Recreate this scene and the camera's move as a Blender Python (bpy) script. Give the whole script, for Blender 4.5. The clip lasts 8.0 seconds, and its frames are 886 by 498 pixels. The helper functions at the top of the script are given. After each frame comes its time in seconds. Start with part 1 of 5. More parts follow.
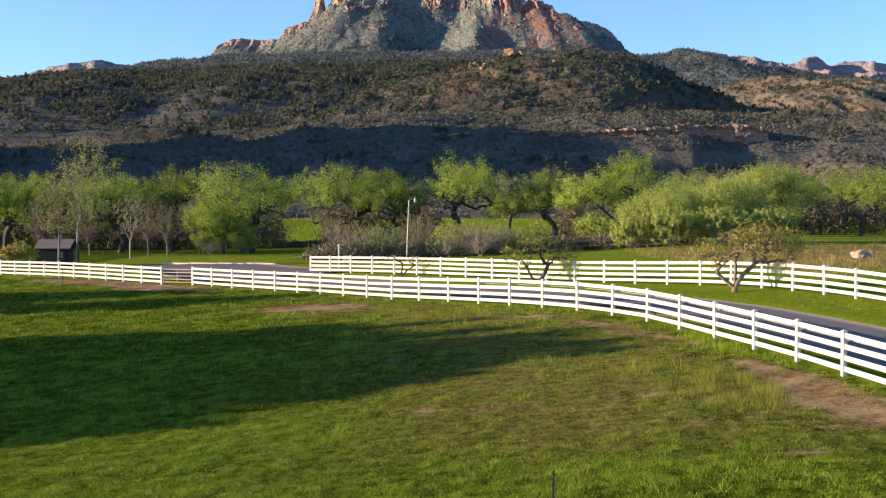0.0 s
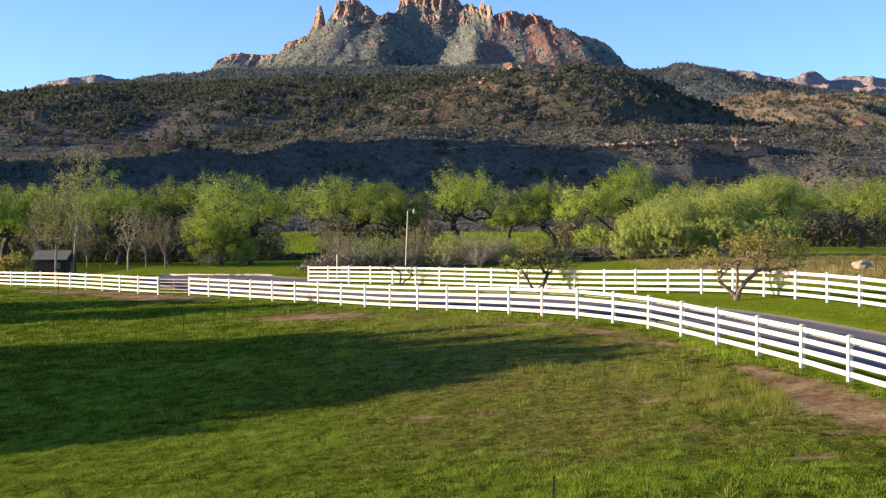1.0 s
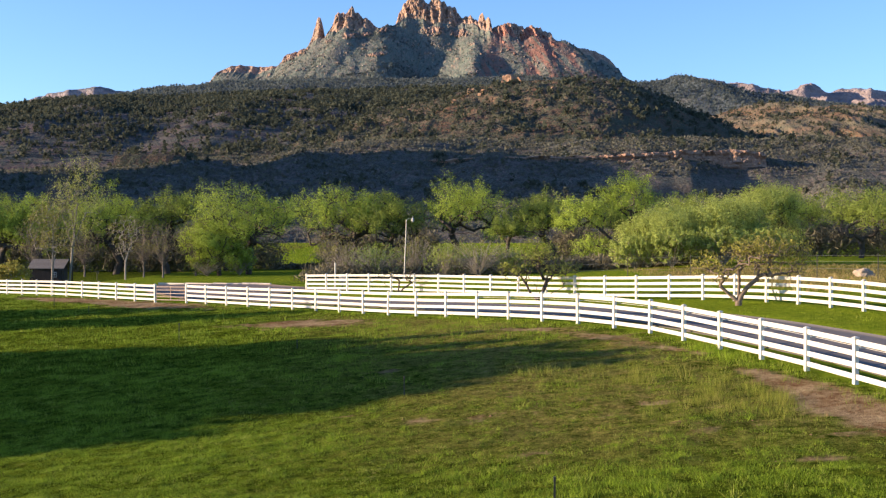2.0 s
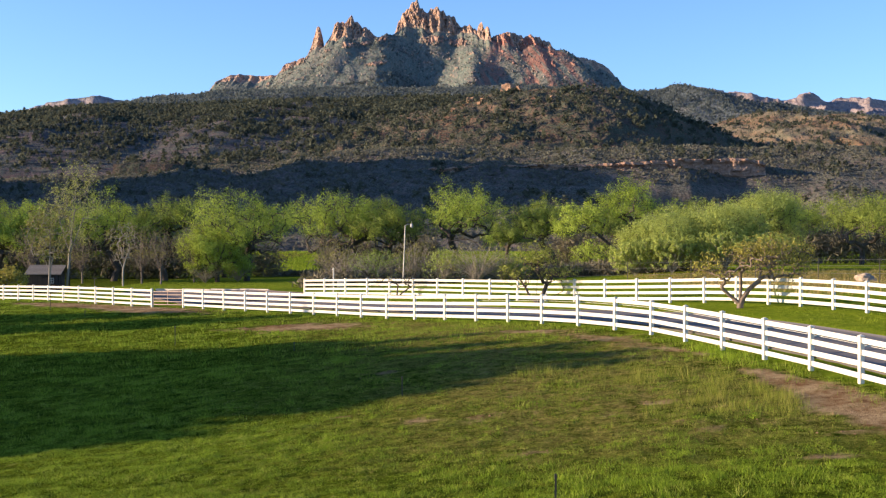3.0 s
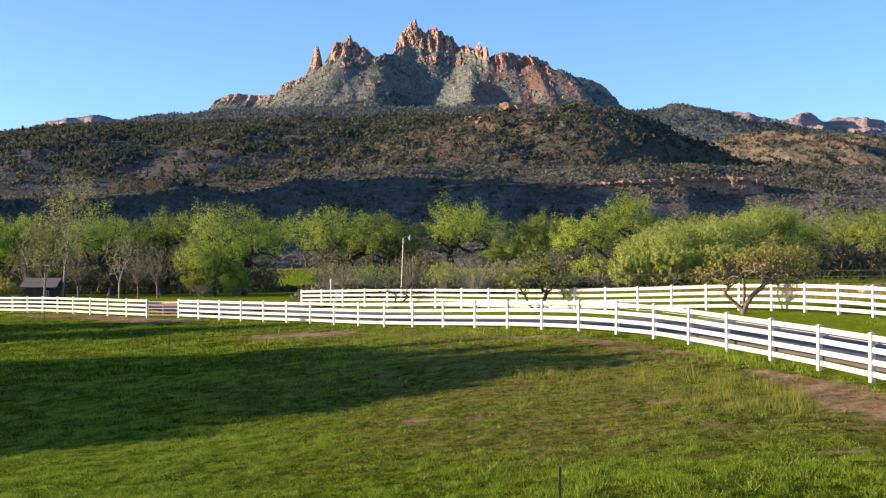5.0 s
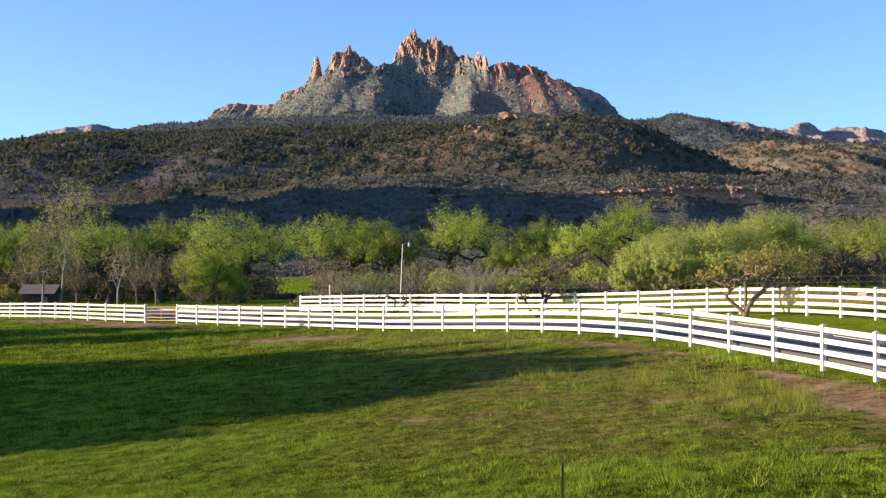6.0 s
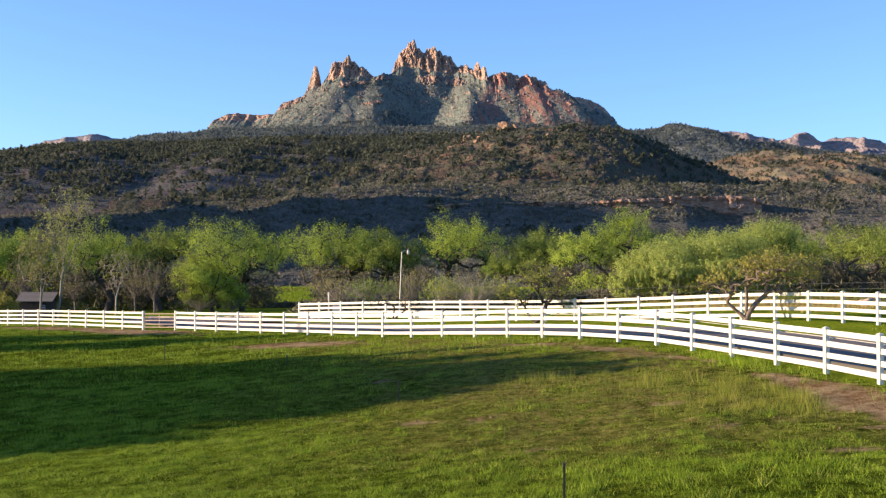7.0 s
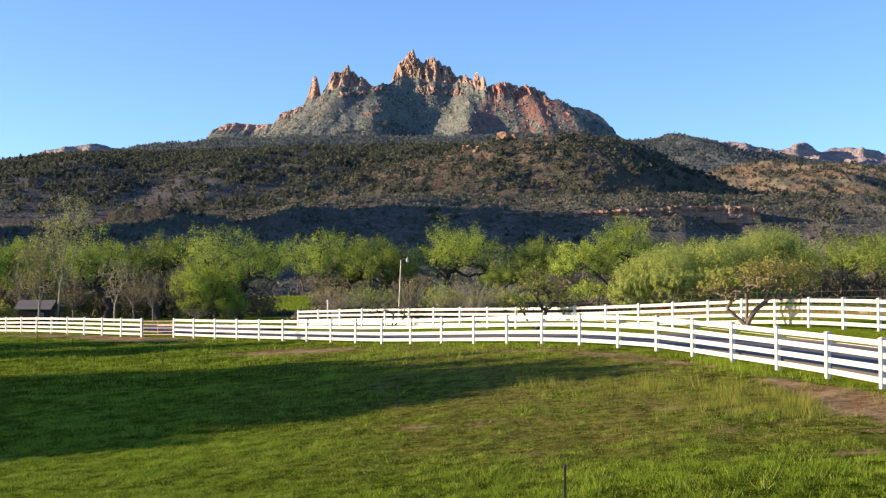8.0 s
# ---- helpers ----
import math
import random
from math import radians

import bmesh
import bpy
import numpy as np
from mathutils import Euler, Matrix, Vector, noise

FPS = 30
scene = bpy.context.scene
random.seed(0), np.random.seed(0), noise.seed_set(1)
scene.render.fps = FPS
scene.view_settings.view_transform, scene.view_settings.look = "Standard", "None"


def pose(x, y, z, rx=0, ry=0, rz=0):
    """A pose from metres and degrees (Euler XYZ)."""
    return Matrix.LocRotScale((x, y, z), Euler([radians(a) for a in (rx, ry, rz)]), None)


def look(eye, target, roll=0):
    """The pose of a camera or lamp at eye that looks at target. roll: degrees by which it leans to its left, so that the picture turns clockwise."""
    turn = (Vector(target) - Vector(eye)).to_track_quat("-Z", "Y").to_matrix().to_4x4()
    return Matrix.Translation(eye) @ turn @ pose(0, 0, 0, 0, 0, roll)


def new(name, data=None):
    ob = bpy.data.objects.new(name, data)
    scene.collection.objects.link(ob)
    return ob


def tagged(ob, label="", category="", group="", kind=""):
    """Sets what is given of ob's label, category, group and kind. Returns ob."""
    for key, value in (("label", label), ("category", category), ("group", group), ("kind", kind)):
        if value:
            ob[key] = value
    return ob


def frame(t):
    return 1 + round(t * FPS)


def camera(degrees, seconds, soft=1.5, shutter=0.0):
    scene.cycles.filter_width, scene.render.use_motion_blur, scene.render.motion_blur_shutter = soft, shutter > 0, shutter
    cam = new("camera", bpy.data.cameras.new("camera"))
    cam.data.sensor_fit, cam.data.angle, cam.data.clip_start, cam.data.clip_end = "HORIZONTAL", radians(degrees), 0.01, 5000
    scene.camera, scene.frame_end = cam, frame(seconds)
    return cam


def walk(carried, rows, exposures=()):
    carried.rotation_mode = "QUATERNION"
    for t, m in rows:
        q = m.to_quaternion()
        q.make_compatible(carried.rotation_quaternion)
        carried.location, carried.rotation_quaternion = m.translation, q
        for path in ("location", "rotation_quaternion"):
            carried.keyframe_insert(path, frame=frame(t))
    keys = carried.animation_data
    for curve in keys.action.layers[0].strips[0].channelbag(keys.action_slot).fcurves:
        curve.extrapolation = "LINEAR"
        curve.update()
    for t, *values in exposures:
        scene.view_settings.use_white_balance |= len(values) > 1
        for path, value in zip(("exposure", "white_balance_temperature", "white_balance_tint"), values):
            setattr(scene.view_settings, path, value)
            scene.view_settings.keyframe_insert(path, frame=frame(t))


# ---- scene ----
# ---------------------------------------------------------------- camera
cam = camera(41.0, 8.0, 1.3)


def eye_row(x, y, z, yaw, pitch, roll):
    return pose(x, y, z, 90 + pitch, 0, yaw) @ pose(0, 0, 0, 0, 0, roll)


walk(cam, [
    (0.0, eye_row(0.000, 0.000, 5.424, 0.004, -1.739, -0.010)),
    (0.5, eye_row(0.010, 0.270, 5.265, -0.010, -1.396, 0.000)),
    (1.0, eye_row(0.040, 0.570, 5.109, -0.024, -1.045, 0.005)),
    (1.5, eye_row(0.056, 0.859, 4.946, -0.044, -0.721, 0.010)),
    (3.0, eye_row(0.086, 1.630, 4.474, -0.106, -0.023, 0.008)),
    (3.5, eye_row(0.089, 1.860, 4.318, -0.127, 0.208, 0.008)),
    (4.0, eye_row(0.084, 2.070, 4.167, -0.152, 0.438, 0.015)),
    (4.5, eye_row(0.072, 2.255, 4.015, -0.176, 0.678, 0.030)),
    (6.0, eye_row(0.038, 2.730, 3.583, -0.235, 1.375, 0.075)),
    (6.5, eye_row(0.030, 2.875, 3.467, -0.256, 1.620, 0.085)),
    (7.0, eye_row(0.024, 2.995, 3.372, -0.281, 1.860, 0.100)),
    (7.5, eye_row(0.017, 3.085, 3.292, -0.306, 2.090, 0.120)),
    (8.0, eye_row(0.007, 3.138, 3.218, -0.329, 2.336, 0.150)),
])

# ---------------------------------------------------------------- sky and sun
SUN_ELEVATION, SUN_FROM = 11.5, 2.5          # degrees; the light travels towards +x, turned by SUN_FROM towards +y
sun_way = Vector((math.cos(radians(SUN_FROM)) * math.cos(radians(SUN_ELEVATION)),
                  math.sin(radians(SUN_FROM)) * math.cos(radians(SUN_ELEVATION)), -math.sin(radians(SUN_ELEVATION))))
world = bpy.data.worlds.new("sky")
scene.world = world
world.use_nodes = True
sky = world.node_tree.nodes.new("ShaderNodeTexSky")
sky.sky_type, sky.sun_disc = "NISHITA", False
sky.sun_elevation = radians(SUN_ELEVATION)
sky.sun_rotation = math.atan2(-sun_way.x, -sun_way.y)
sky.altitude, sky.air_density, sky.dust_density, sky.ozone_density = 1200, 1.0, 0.8, 4.9
background = world.node_tree.nodes["Background"]
background.inputs["Strength"].default_value = 0.15
world.node_tree.links.new(sky.outputs[0], background.inputs["Color"])
sun = new("sun", bpy.data.lights.new("sun", "SUN"))
sun.data.energy, sun.data.angle, sun.data.color = 5.0, radians(0.55), (1.0, 0.82, 0.56)
sun.matrix_world = look((0, 0, 0), sun_way)
scene.view_settings.exposure = 1.11
scene.view_settings.use_white_balance = True
scene.view_settings.white_balance_temperature, scene.view_settings.white_balance_tint = 6860, 20.0


# ---------------------------------------------------------------- numeric tools
_table = np.random.default_rng(3).permutation(4096)
_grad = np.random.default_rng(4).uniform(0, 2 * np.pi, 4096)


def noise2(x, y, seed=0):
    """Gradient noise on the plane, about -1 to 1."""
    x, y = np.asarray(x, float) + 17.3 * seed, np.asarray(y, float) - 9.1 * seed
    xi, yi = np.floor(x).astype(int), np.floor(y).astype(int)
    fx, fy = x - xi, y - yi

    def corner(a, b):
        g = _grad[_table[(_table[(xi + a) % 4096] + yi + b) % 4096]]
        return np.cos(g) * (fx - a) + np.sin(g) * (fy - b)

    u, v = fx * fx * fx * (fx * (6 * fx - 15) + 10), fy * fy * fy * (fy * (6 * fy - 15) + 10)
    return 1.5 * ((corner(0, 0) * (1 - u) + corner(1, 0) * u) * (1 - v) + (corner(0, 1) * (1 - u) + corner(1, 1) * u) * v)


def fbm(x, y, octaves=4, seed=0, ridged=False):
    total, size, gain = 0.0, 1.0, 0.0
    for k in range(octaves):
        n = noise2(np.asarray(x) * 2.03 ** k, np.asarray(y) * 2.03 ** k, seed + 5 * k)
        total, gain, size = total + size * ((1 - 2 * np.abs(n)) if ridged else n), gain + size, size * 0.5
    return total / gain


def smooth(a, b, x):
    t = np.clip((np.asarray(x, float) - a) / (b - a), 0, 1)
    return t * t * (3 - 2 * t)


def curve(knots, x):
    """A smooth line through (place, value) knots."""
    k = np.array(knots, float)
    px, py = k[:, 0], k[:, 1]
    slope = np.gradient(py, px)
    x = np.clip(x, px[0], px[-1])
    i = np.clip(np.searchsorted(px, x) - 1, 0, len(px) - 2)
    h = px[i + 1] - px[i]
    t = (x - px[i]) / h
    return ((2 * t ** 3 - 3 * t ** 2 + 1) * py[i] + (t ** 3 - 2 * t ** 2 + t) * h * slope[i]
            + (-2 * t ** 3 + 3 * t ** 2) * py[i + 1] + (t ** 3 - t ** 2) * h * slope[i + 1])


def mesh_of(name, verts, faces, material=None, flat=True, **attributes):
    """A mesh from arrays: faces all of three or all of four corners."""
    verts, faces = np.asarray(verts, np.float32).reshape(-1, 3), np.asarray(faces, np.int32)
    me = bpy.data.meshes.new(name)
    n, k = faces.shape
    me.vertices.add(len(verts))
    me.vertices.foreach_set("co", verts.ravel())
    me.loops.add(n * k)
    me.loops.foreach_set("vertex_index", faces.ravel())
    me.polygons.add(n)
    me.polygons.foreach_set("loop_start", np.arange(0, n * k, k, dtype=np.int32))
    me.polygons.foreach_set("use_smooth", np.full(n, not flat))
    for key, values in attributes.items():
        me.attributes.new(key, "FLOAT", "POINT").data.foreach_set("value", np.asarray(values, np.float32).ravel())
    me.update(calc_edges=True)
    if material:
        me.materials.append(material)
    return me


def grid_faces(rows, cols):
    a = (np.arange(rows - 1)[:, None] * cols + np.arange(cols - 1)).ravel()
    return np.stack([a, a + 1, a + cols + 1, a + cols], 1)


def empty(name, place=(0, 0, 0), turn=0.0):
    ob = new(name)
    ob.empty_display_size = 0.3
    ob.matrix_basis = pose(*place, 0, 0, turn)
    return ob


def part(name, shape, material, parent, label="", place=None):
    """Links a bmesh or a mesh as one mesh object under a thing or a part."""
    if isinstance(shape, bmesh.types.BMesh):
        me = bpy.data.meshes.new(name)
        shape.to_mesh(me)
        shape.free()
    else:
        me = shape
    if material and not me.materials:
        me.materials.append(material)
    ob = new(name, me)
    ob.parent = parent
    if place is not None:
        ob.matrix_basis = place
    return tagged(ob, label)


def box(bm, size, m=Matrix(), bevel=0.0):
    made = bmesh.ops.create_cube(bm, size=1.0, matrix=m @ Matrix.Diagonal((*size, 1)))
    if bevel:
        edges = list({e for v in made["verts"] for e in v.link_edges})
        bmesh.ops.bevel(bm, geom=edges, offset=bevel, segments=1, affect="EDGES")
    return bm


def rod(bm, a, b, r0, r1=None, sides=8):
    a, b = Vector(a), Vector(b)
    turn = (b - a).to_track_quat("Z", "Y").to_matrix().to_4x4()
    bmesh.ops.create_cone(bm, cap_ends=True, segments=sides, radius1=r0, radius2=r0 if r1 is None else r1,
                          depth=(b - a).length, matrix=Matrix.Translation((a + b) / 2) @ turn)
    return bm


# ---------------------------------------------------------------- ground shape
NEAR_FENCE = [(-36.15, 97.82, 0.26), (-30.91, 92.66, 0.46), (-25.92, 87.34, 0.55), (-20.85, 82.08, 0.59), (-19.09, 80.36, 0.60),
              (-16.66, 78.79, 0.57), (-11.80, 73.43, 0.65), (-7.09, 67.89, 0.75), (-2.69, 61.94, 0.87), (1.64, 55.66, 1.17),
              (5.49, 49.04, 1.40), (6.62, 46.74, 1.43), (7.62, 44.31, 1.40), (9.04, 39.22, 1.25), (10.29, 34.21, 1.10), (11.60, 27.00, 0.95)]
BACK_FENCE = [(-9.75, 87.29, 1.09), (-4.86, 81.71, 1.29), (-0.15, 76.08, 1.40), (4.48, 70.39, 1.44), (8.70, 64.34, 1.57),
              (11.37, 60.13, 1.75), (13.63, 55.89, 1.99), (15.26, 51.50, 2.04), (16.44, 46.98, 2.00), (17.30, 42.00, 1.90)]
LIE = {(0, 0): 0.468, (0, 1): 1.369, (0, 2): -0.952, (0, 3): -0.473, (0, 4): 0.384, (1, 0): 1.93, (1, 1): -1.091, (1, 2): -0.87,
       (1, 3): 0.9, (2, 0): 0.506, (2, 1): -0.616, (2, 2): 0.503, (3, 0): -0.568, (3, 1): 0.456, (4, 0): -0.075}


def lie(x, y):
    u = (np.clip(x, -45, 28) + 10) / 30
    v = (np.clip(y, 12, 108) - 60) / 40
    return sum(k * u ** i * v ** j for (i, j), k in LIE.items())


_feet = np.array(NEAR_FENCE + BACK_FENCE)
_off = _feet[:, 2] - lie(_feet[:, 0], _feet[:, 1])


def ground_z(x, y):
    """Height of the valley floor."""
    x, y = np.asarray(x, float), np.asarray(y, float)
    near = np.exp(-((x[..., None] - _feet[:, 0]) ** 2 + (y[..., None] - _feet[:, 1]) ** 2) / (2 * 4.5 ** 2))
    z = lie(x, y) + (near * _off).sum(-1) / (near.sum(-1) + 0.15)
    far = smooth(60, 160, np.hypot(np.clip(np.abs(x + 10) - 30, 0, None), np.clip(np.abs(y - 60) - 50, 0, None)))
    return z * (1 - far) + far * (0.7 + 2.7 * smooth(180, 400, y))


def gz(x, y):
    return float(ground_z(x, y))


def along(knots, step=None, count=None, at=None):
    """Places along a line through knots of x, y(, z): every step metres, or at the distances given."""
    k = np.array(knots, float)[:, :2]
    t = np.arange(len(k))
    fine = np.linspace(0, len(k) - 1, 60 * len(k))
    slope = np.gradient(k, axis=0)
    i = np.clip(fine.astype(int), 0, len(k) - 2)
    u = (fine - i)[:, None]
    line = ((2 * u ** 3 - 3 * u ** 2 + 1) * k[i] + (u ** 3 - 2 * u ** 2 + u) * slope[i] + (3 * u ** 2 - 2 * u ** 3) * k[i + 1] + (u ** 3 - u ** 2) * slope[i + 1])
    way = np.r_[0, np.cumsum(np.linalg.norm(np.diff(line, axis=0), axis=1))]
    stops = at[at < way[-1]] if at is not None else np.linspace(0, way[-1], count) if count else np.arange(0, way[-1], step)
    return np.stack([np.interp(stops, way, line[:, n]) for n in (0, 1)], 1)


# ---------------------------------------------------------------- materials
class Nodes:
    """A small builder of node materials."""

    def __init__(self, name, rough=0.8, gloss=0.3):
        self.m = bpy.data.materials.new(name)
        self.m.use_nodes = True
        self.t = self.m.node_tree
        self.bsdf = self.t.nodes["Principled BSDF"]
        self.bsdf.inputs["Roughness"].default_value = rough
        self.bsdf.inputs["Specular IOR Level"].default_value = gloss

    def node(self, kind, **sockets):
        n = self.t.nodes.new(kind)
        for key, value in sockets.items():
            self.put(n.inputs[key.replace("_", " ")], value)
        return n

    def put(self, socket, value):
        if isinstance(value, bpy.types.NodeSocket):
            self.t.links.new(value, socket)
        elif isinstance(value, (tuple, list)) and len(value) == 3 and socket.type == "RGBA":
            socket.default_value = (*value, 1)
        else:
            socket.default_value = value

    def place(self, scale=(1, 1, 1)):
        n = self.node("ShaderNodeMapping", Vector=self.node("ShaderNodeTexCoord").outputs["Object"])
        n.inputs["Scale"].default_value = scale
        return n.outputs[0]

    def noise(self, scale, detail=4.0, rough=0.6, vector=None, stretch=(1, 1, 1)):
        n = self.node("ShaderNodeTexNoise", Vector=vector or self.place(stretch), Scale=scale, Detail=detail, Roughness=rough)
        return n.outputs["Fac"]

    def cells(self, scale, vector=None, out="Distance"):
        return self.node("ShaderNodeTexVoronoi", Vector=vector or self.place(), Scale=scale).outputs[out]

    def ramp(self, fac, *stops):
        n = self.node("ShaderNodeValToRGB", Fac=fac)
        e = n.color_ramp.elements
        while len(e) < len(stops):
            e.new(0.5)
        for el, (at, col) in zip(e, stops):
            el.position = at
            el.color = (*col, 1) if isinstance(col, tuple) else (col, col, col, 1)
        return n.outputs[0]

    def step(self, fac, low, high):
        return self.node("ShaderNodeMapRange", Value=fac, From_Min=low, From_Max=high).outputs[0]

    def mix(self, fac, a, b, blend="MIX"):
        n = self.t.nodes.new("ShaderNodeMix")
        n.data_type, n.blend_type = "RGBA", blend
        for key, value in (("Factor_Float", fac), ("A_Color", a), ("B_Color", b)):
            self.put(next(s for s in n.inputs if s.identifier == key), value)
        return next(s for s in n.outputs if s.identifier == "Result_Color")

    def math(self, op, a, b=0.5):
        n = self.node("ShaderNodeMath")
        n.operation = op
        self.put(n.inputs[0], a)
        self.put(n.inputs[1], b)
        return n.outputs[0]

    def attribute(self, name):
        n = self.t.nodes.new("ShaderNodeAttribute")
        n.attribute_name = name
        return n.outputs["Fac"]

    def random(self):
        return self.node("ShaderNodeObjectInfo").outputs["Random"]

    def island(self):
        return self.node("ShaderNodeNewGeometry").outputs["Random Per Island"]

    def colour(self, c):
        self.put(self.bsdf.inputs["Base Color"], c)
        return self

    def bump(self, height, distance, strength=1.0):
        n = self.node("ShaderNodeBump", Height=height, Distance=distance, Strength=strength)
        self.put(self.bsdf.inputs["Normal"], n.outputs[0])
        return self


def leaf_material(name, dark, light, glow=0.35):
    """Thin leaves that let some light through."""
    n = Nodes(name, 0.7, 0.08)
    shade = n.mix(n.island(), dark, light)
    shade = n.mix(n.math("MULTIPLY", n.random(), 0.25), shade, light)
    n.colour(shade)
    thin = n.node("ShaderNodeBsdfTranslucent", Color=shade)
    blend = n.node("ShaderNodeMixShader", Fac=glow)
    n.t.links.new(n.bsdf.outputs[0], blend.inputs[1])
    n.t.links.new(thin.outputs[0], blend.inputs[2])
    n.t.links.new(blend.outputs[0], n.t.nodes["Material Output"].inputs["Surface"])
    return n.m


def blade_material(name, dark, light, dry, glow=0.35):
    """Grass or brush: each tuft has its own tint."""
    n = Nodes(name, 0.7, 0.08)
    shade = n.mix(n.attribute("tint"), dark, light)
    shade = n.mix(n.step(n.attribute("tint"), 0.80, 1.0), shade, dry)
    shade = n.mix(n.math("MULTIPLY", n.island(), 0.4), shade, light)
    n.colour(shade)
    thin = n.node("ShaderNodeBsdfTranslucent", Color=shade)
    blend = n.node("ShaderNodeMixShader", Fac=glow)
    n.t.links.new(n.bsdf.outputs[0], blend.inputs[1])
    n.t.links.new(thin.outputs[0], blend.inputs[2])
    n.t.links.new(blend.outputs[0], n.t.nodes["Material Output"].inputs["Surface"])
    return n.m


def bark_material(name, dark, light, scale=6.0):
    n = Nodes(name, 0.9)
    grain = n.noise(scale, 6, 0.7, stretch=(1, 1, 0.25))
    n.colour(n.ramp(grain, (0.3, dark), (0.7, light)))
    return n.bump(grain, 0.04).m


def plain_material(name, base, rough, wear, amount=0.3, scale=4.0, metal=0.0):
    n = Nodes(name, rough)
    stain = n.step(n.noise(scale, 6, 0.65), 0.45, 0.75)
    n.colour(n.mix(n.math("MULTIPLY", stain, amount), base, wear))
    n.bsdf.inputs["Metallic"].default_value = metal
    return n.bump(n.noise(scale * 8, 3), 0.002).m


def terrain_material(name, soil, brush, rock, red, grain, layers=(0.35, 0.35, 3.0), relief=0.9):
    """Desert hillside: soil, low brush in clumps, bare rock and red earth."""
    n = Nodes(name, 1.0, 0.0)
    fine, broad = n.noise(grain, 7, 0.75), n.noise(grain * 0.10, 5, 0.65)
    spots = n.cells(grain * 1.1)
    earth = n.mix(n.step(fine, 0.38, 0.62), tuple(1.25 * c for c in soil), tuple(0.6 * c for c in soil))
    earth = n.mix(n.math("MULTIPLY", n.attribute("red"), n.step(broad, 0.30, 0.6)), earth, n.mix(fine, red, tuple(0.6 * c for c in red)))
    cover = n.step(n.math("ADD", n.math("MULTIPLY", broad, 0.55), n.math("SUBTRACT", n.math("MULTIPLY", fine, 0.55), n.math("MULTIPLY", spots, 0.22))), 0.355, 0.46)
    cover = n.math("MULTIPLY", cover, n.attribute("brush"))
    brushy = n.mix(n.step(n.noise(grain * 3, 3), 0.35, 0.65), tuple(0.7 * c for c in brush), tuple(1.9 * c for c in brush))
    earth = n.mix(cover, earth, brushy)
    strata = n.noise(grain * 0.35, 6, 0.7, stretch=layers)
    stone = n.mix(n.step(strata, 0.38, 0.62), rock, tuple(0.62 * c for c in rock))
    stone = n.mix(n.math("MULTIPLY", n.attribute("red"), 0.75), stone, red)
    n.colour(n.mix(n.attribute("rock"), earth, stone))
    return n.bump(n.math("ADD", fine, n.math("MULTIPLY", spots, -0.5)), relief / grain, 1.0).m


def grass_ground_material():
    n = Nodes("pasture_turf", 1.0, 0.0)
    fine, mid, broad = n.noise(9, 6, 0.7), n.noise(1.3, 5, 0.65), n.noise(0.22, 4, 0.6)
    tuft = n.noise(2.6, 5, 0.7)
    # the dark tone between tufts stands for shade low in the sward
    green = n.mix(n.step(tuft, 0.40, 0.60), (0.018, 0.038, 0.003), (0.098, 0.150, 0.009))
    green = n.mix(n.step(mid, 0.55, 0.75), green, (0.125, 0.155, 0.011))
    green = n.mix(n.step(fine, 0.50, 0.75), green, (0.12, 0.14, 0.013))
    straw = n.mix(n.step(n.math("ADD", n.math("MULTIPLY", fine, 0.5), n.math("MULTIPLY", tuft, 0.5)), 0.38, 0.62), (0.050, 0.055, 0.010), (0.29, 0.235, 0.072))
    dry = n.math("MULTIPLY", n.attribute("dry"), n.step(n.math("ADD", n.math("MULTIPLY", mid, 0.7), n.math("MULTIPLY", broad, 0.4)), 0.36, 0.60))
    mown = n.mix(n.step(n.noise(3.0, 5, 0.7), 0.35, 0.65), (0.10, 0.165, 0.010), (0.19, 0.25, 0.018))
    green = n.mix(n.attribute("lawn"), green, mown)
    base = n.mix(dry, green, straw)
    # dark specks paint the shade between blades into the turf colour
    gap_shade = n.math("MULTIPLY", n.step(n.noise(20, 3, 0.7), 0.50, 0.64), 0.75)
    base = n.mix(n.math("MULTIPLY", gap_shade, n.math("SUBTRACT", 1.0, n.attribute("lawn"))), base, (0.016, 0.026, 0.004))
    base = n.mix(n.math("MULTIPLY", n.attribute("dry"), n.step(n.noise(14, 3, 0.7), 0.60, 0.70)), base, (0.30, 0.25, 0.09))
    earth = n.mix(n.step(n.math("ADD", n.math("MULTIPLY", n.noise(4, 6, 0.7), 0.5), n.math("MULTIPLY", n.noise(0.8, 4, 0.6), 0.5)), 0.38, 0.60), (0.40, 0.30, 0.17), (0.155, 0.082, 0.040))
    specks = n.math("MULTIPLY", n.math("MULTIPLY", n.attribute("dry"), 0.55), n.step(n.noise(1.9, 5, 0.7), 0.55, 0.68))
    bare = n.step(n.math("ADD", n.math("MAXIMUM", n.attribute("dirt"), specks), n.math("MULTIPLY", n.math("ADD", n.math("SUBTRACT", mid, 0.5), n.math("SUBTRACT", n.noise(0.5, 4, 0.6), 0.5)), 1.35)), 0.38, 0.72)
    n.colour(n.mix(bare, base, earth))
    return n.bump(n.math("ADD", fine, n.math("MULTIPLY", mid, 0.8)), 0.14, 1.0).m


def asphalt_material(name, dark, light):
    n = Nodes(name, 0.85)
    grit, patch = n.noise(60, 3, 0.7), n.noise(0.6, 5, 0.6)
    n.colour(n.mix(n.step(patch, 0.35, 0.7), n.mix(grit, dark, light), n.mix(grit, light, dark)))
    return n.bump(grit, 0.006).m


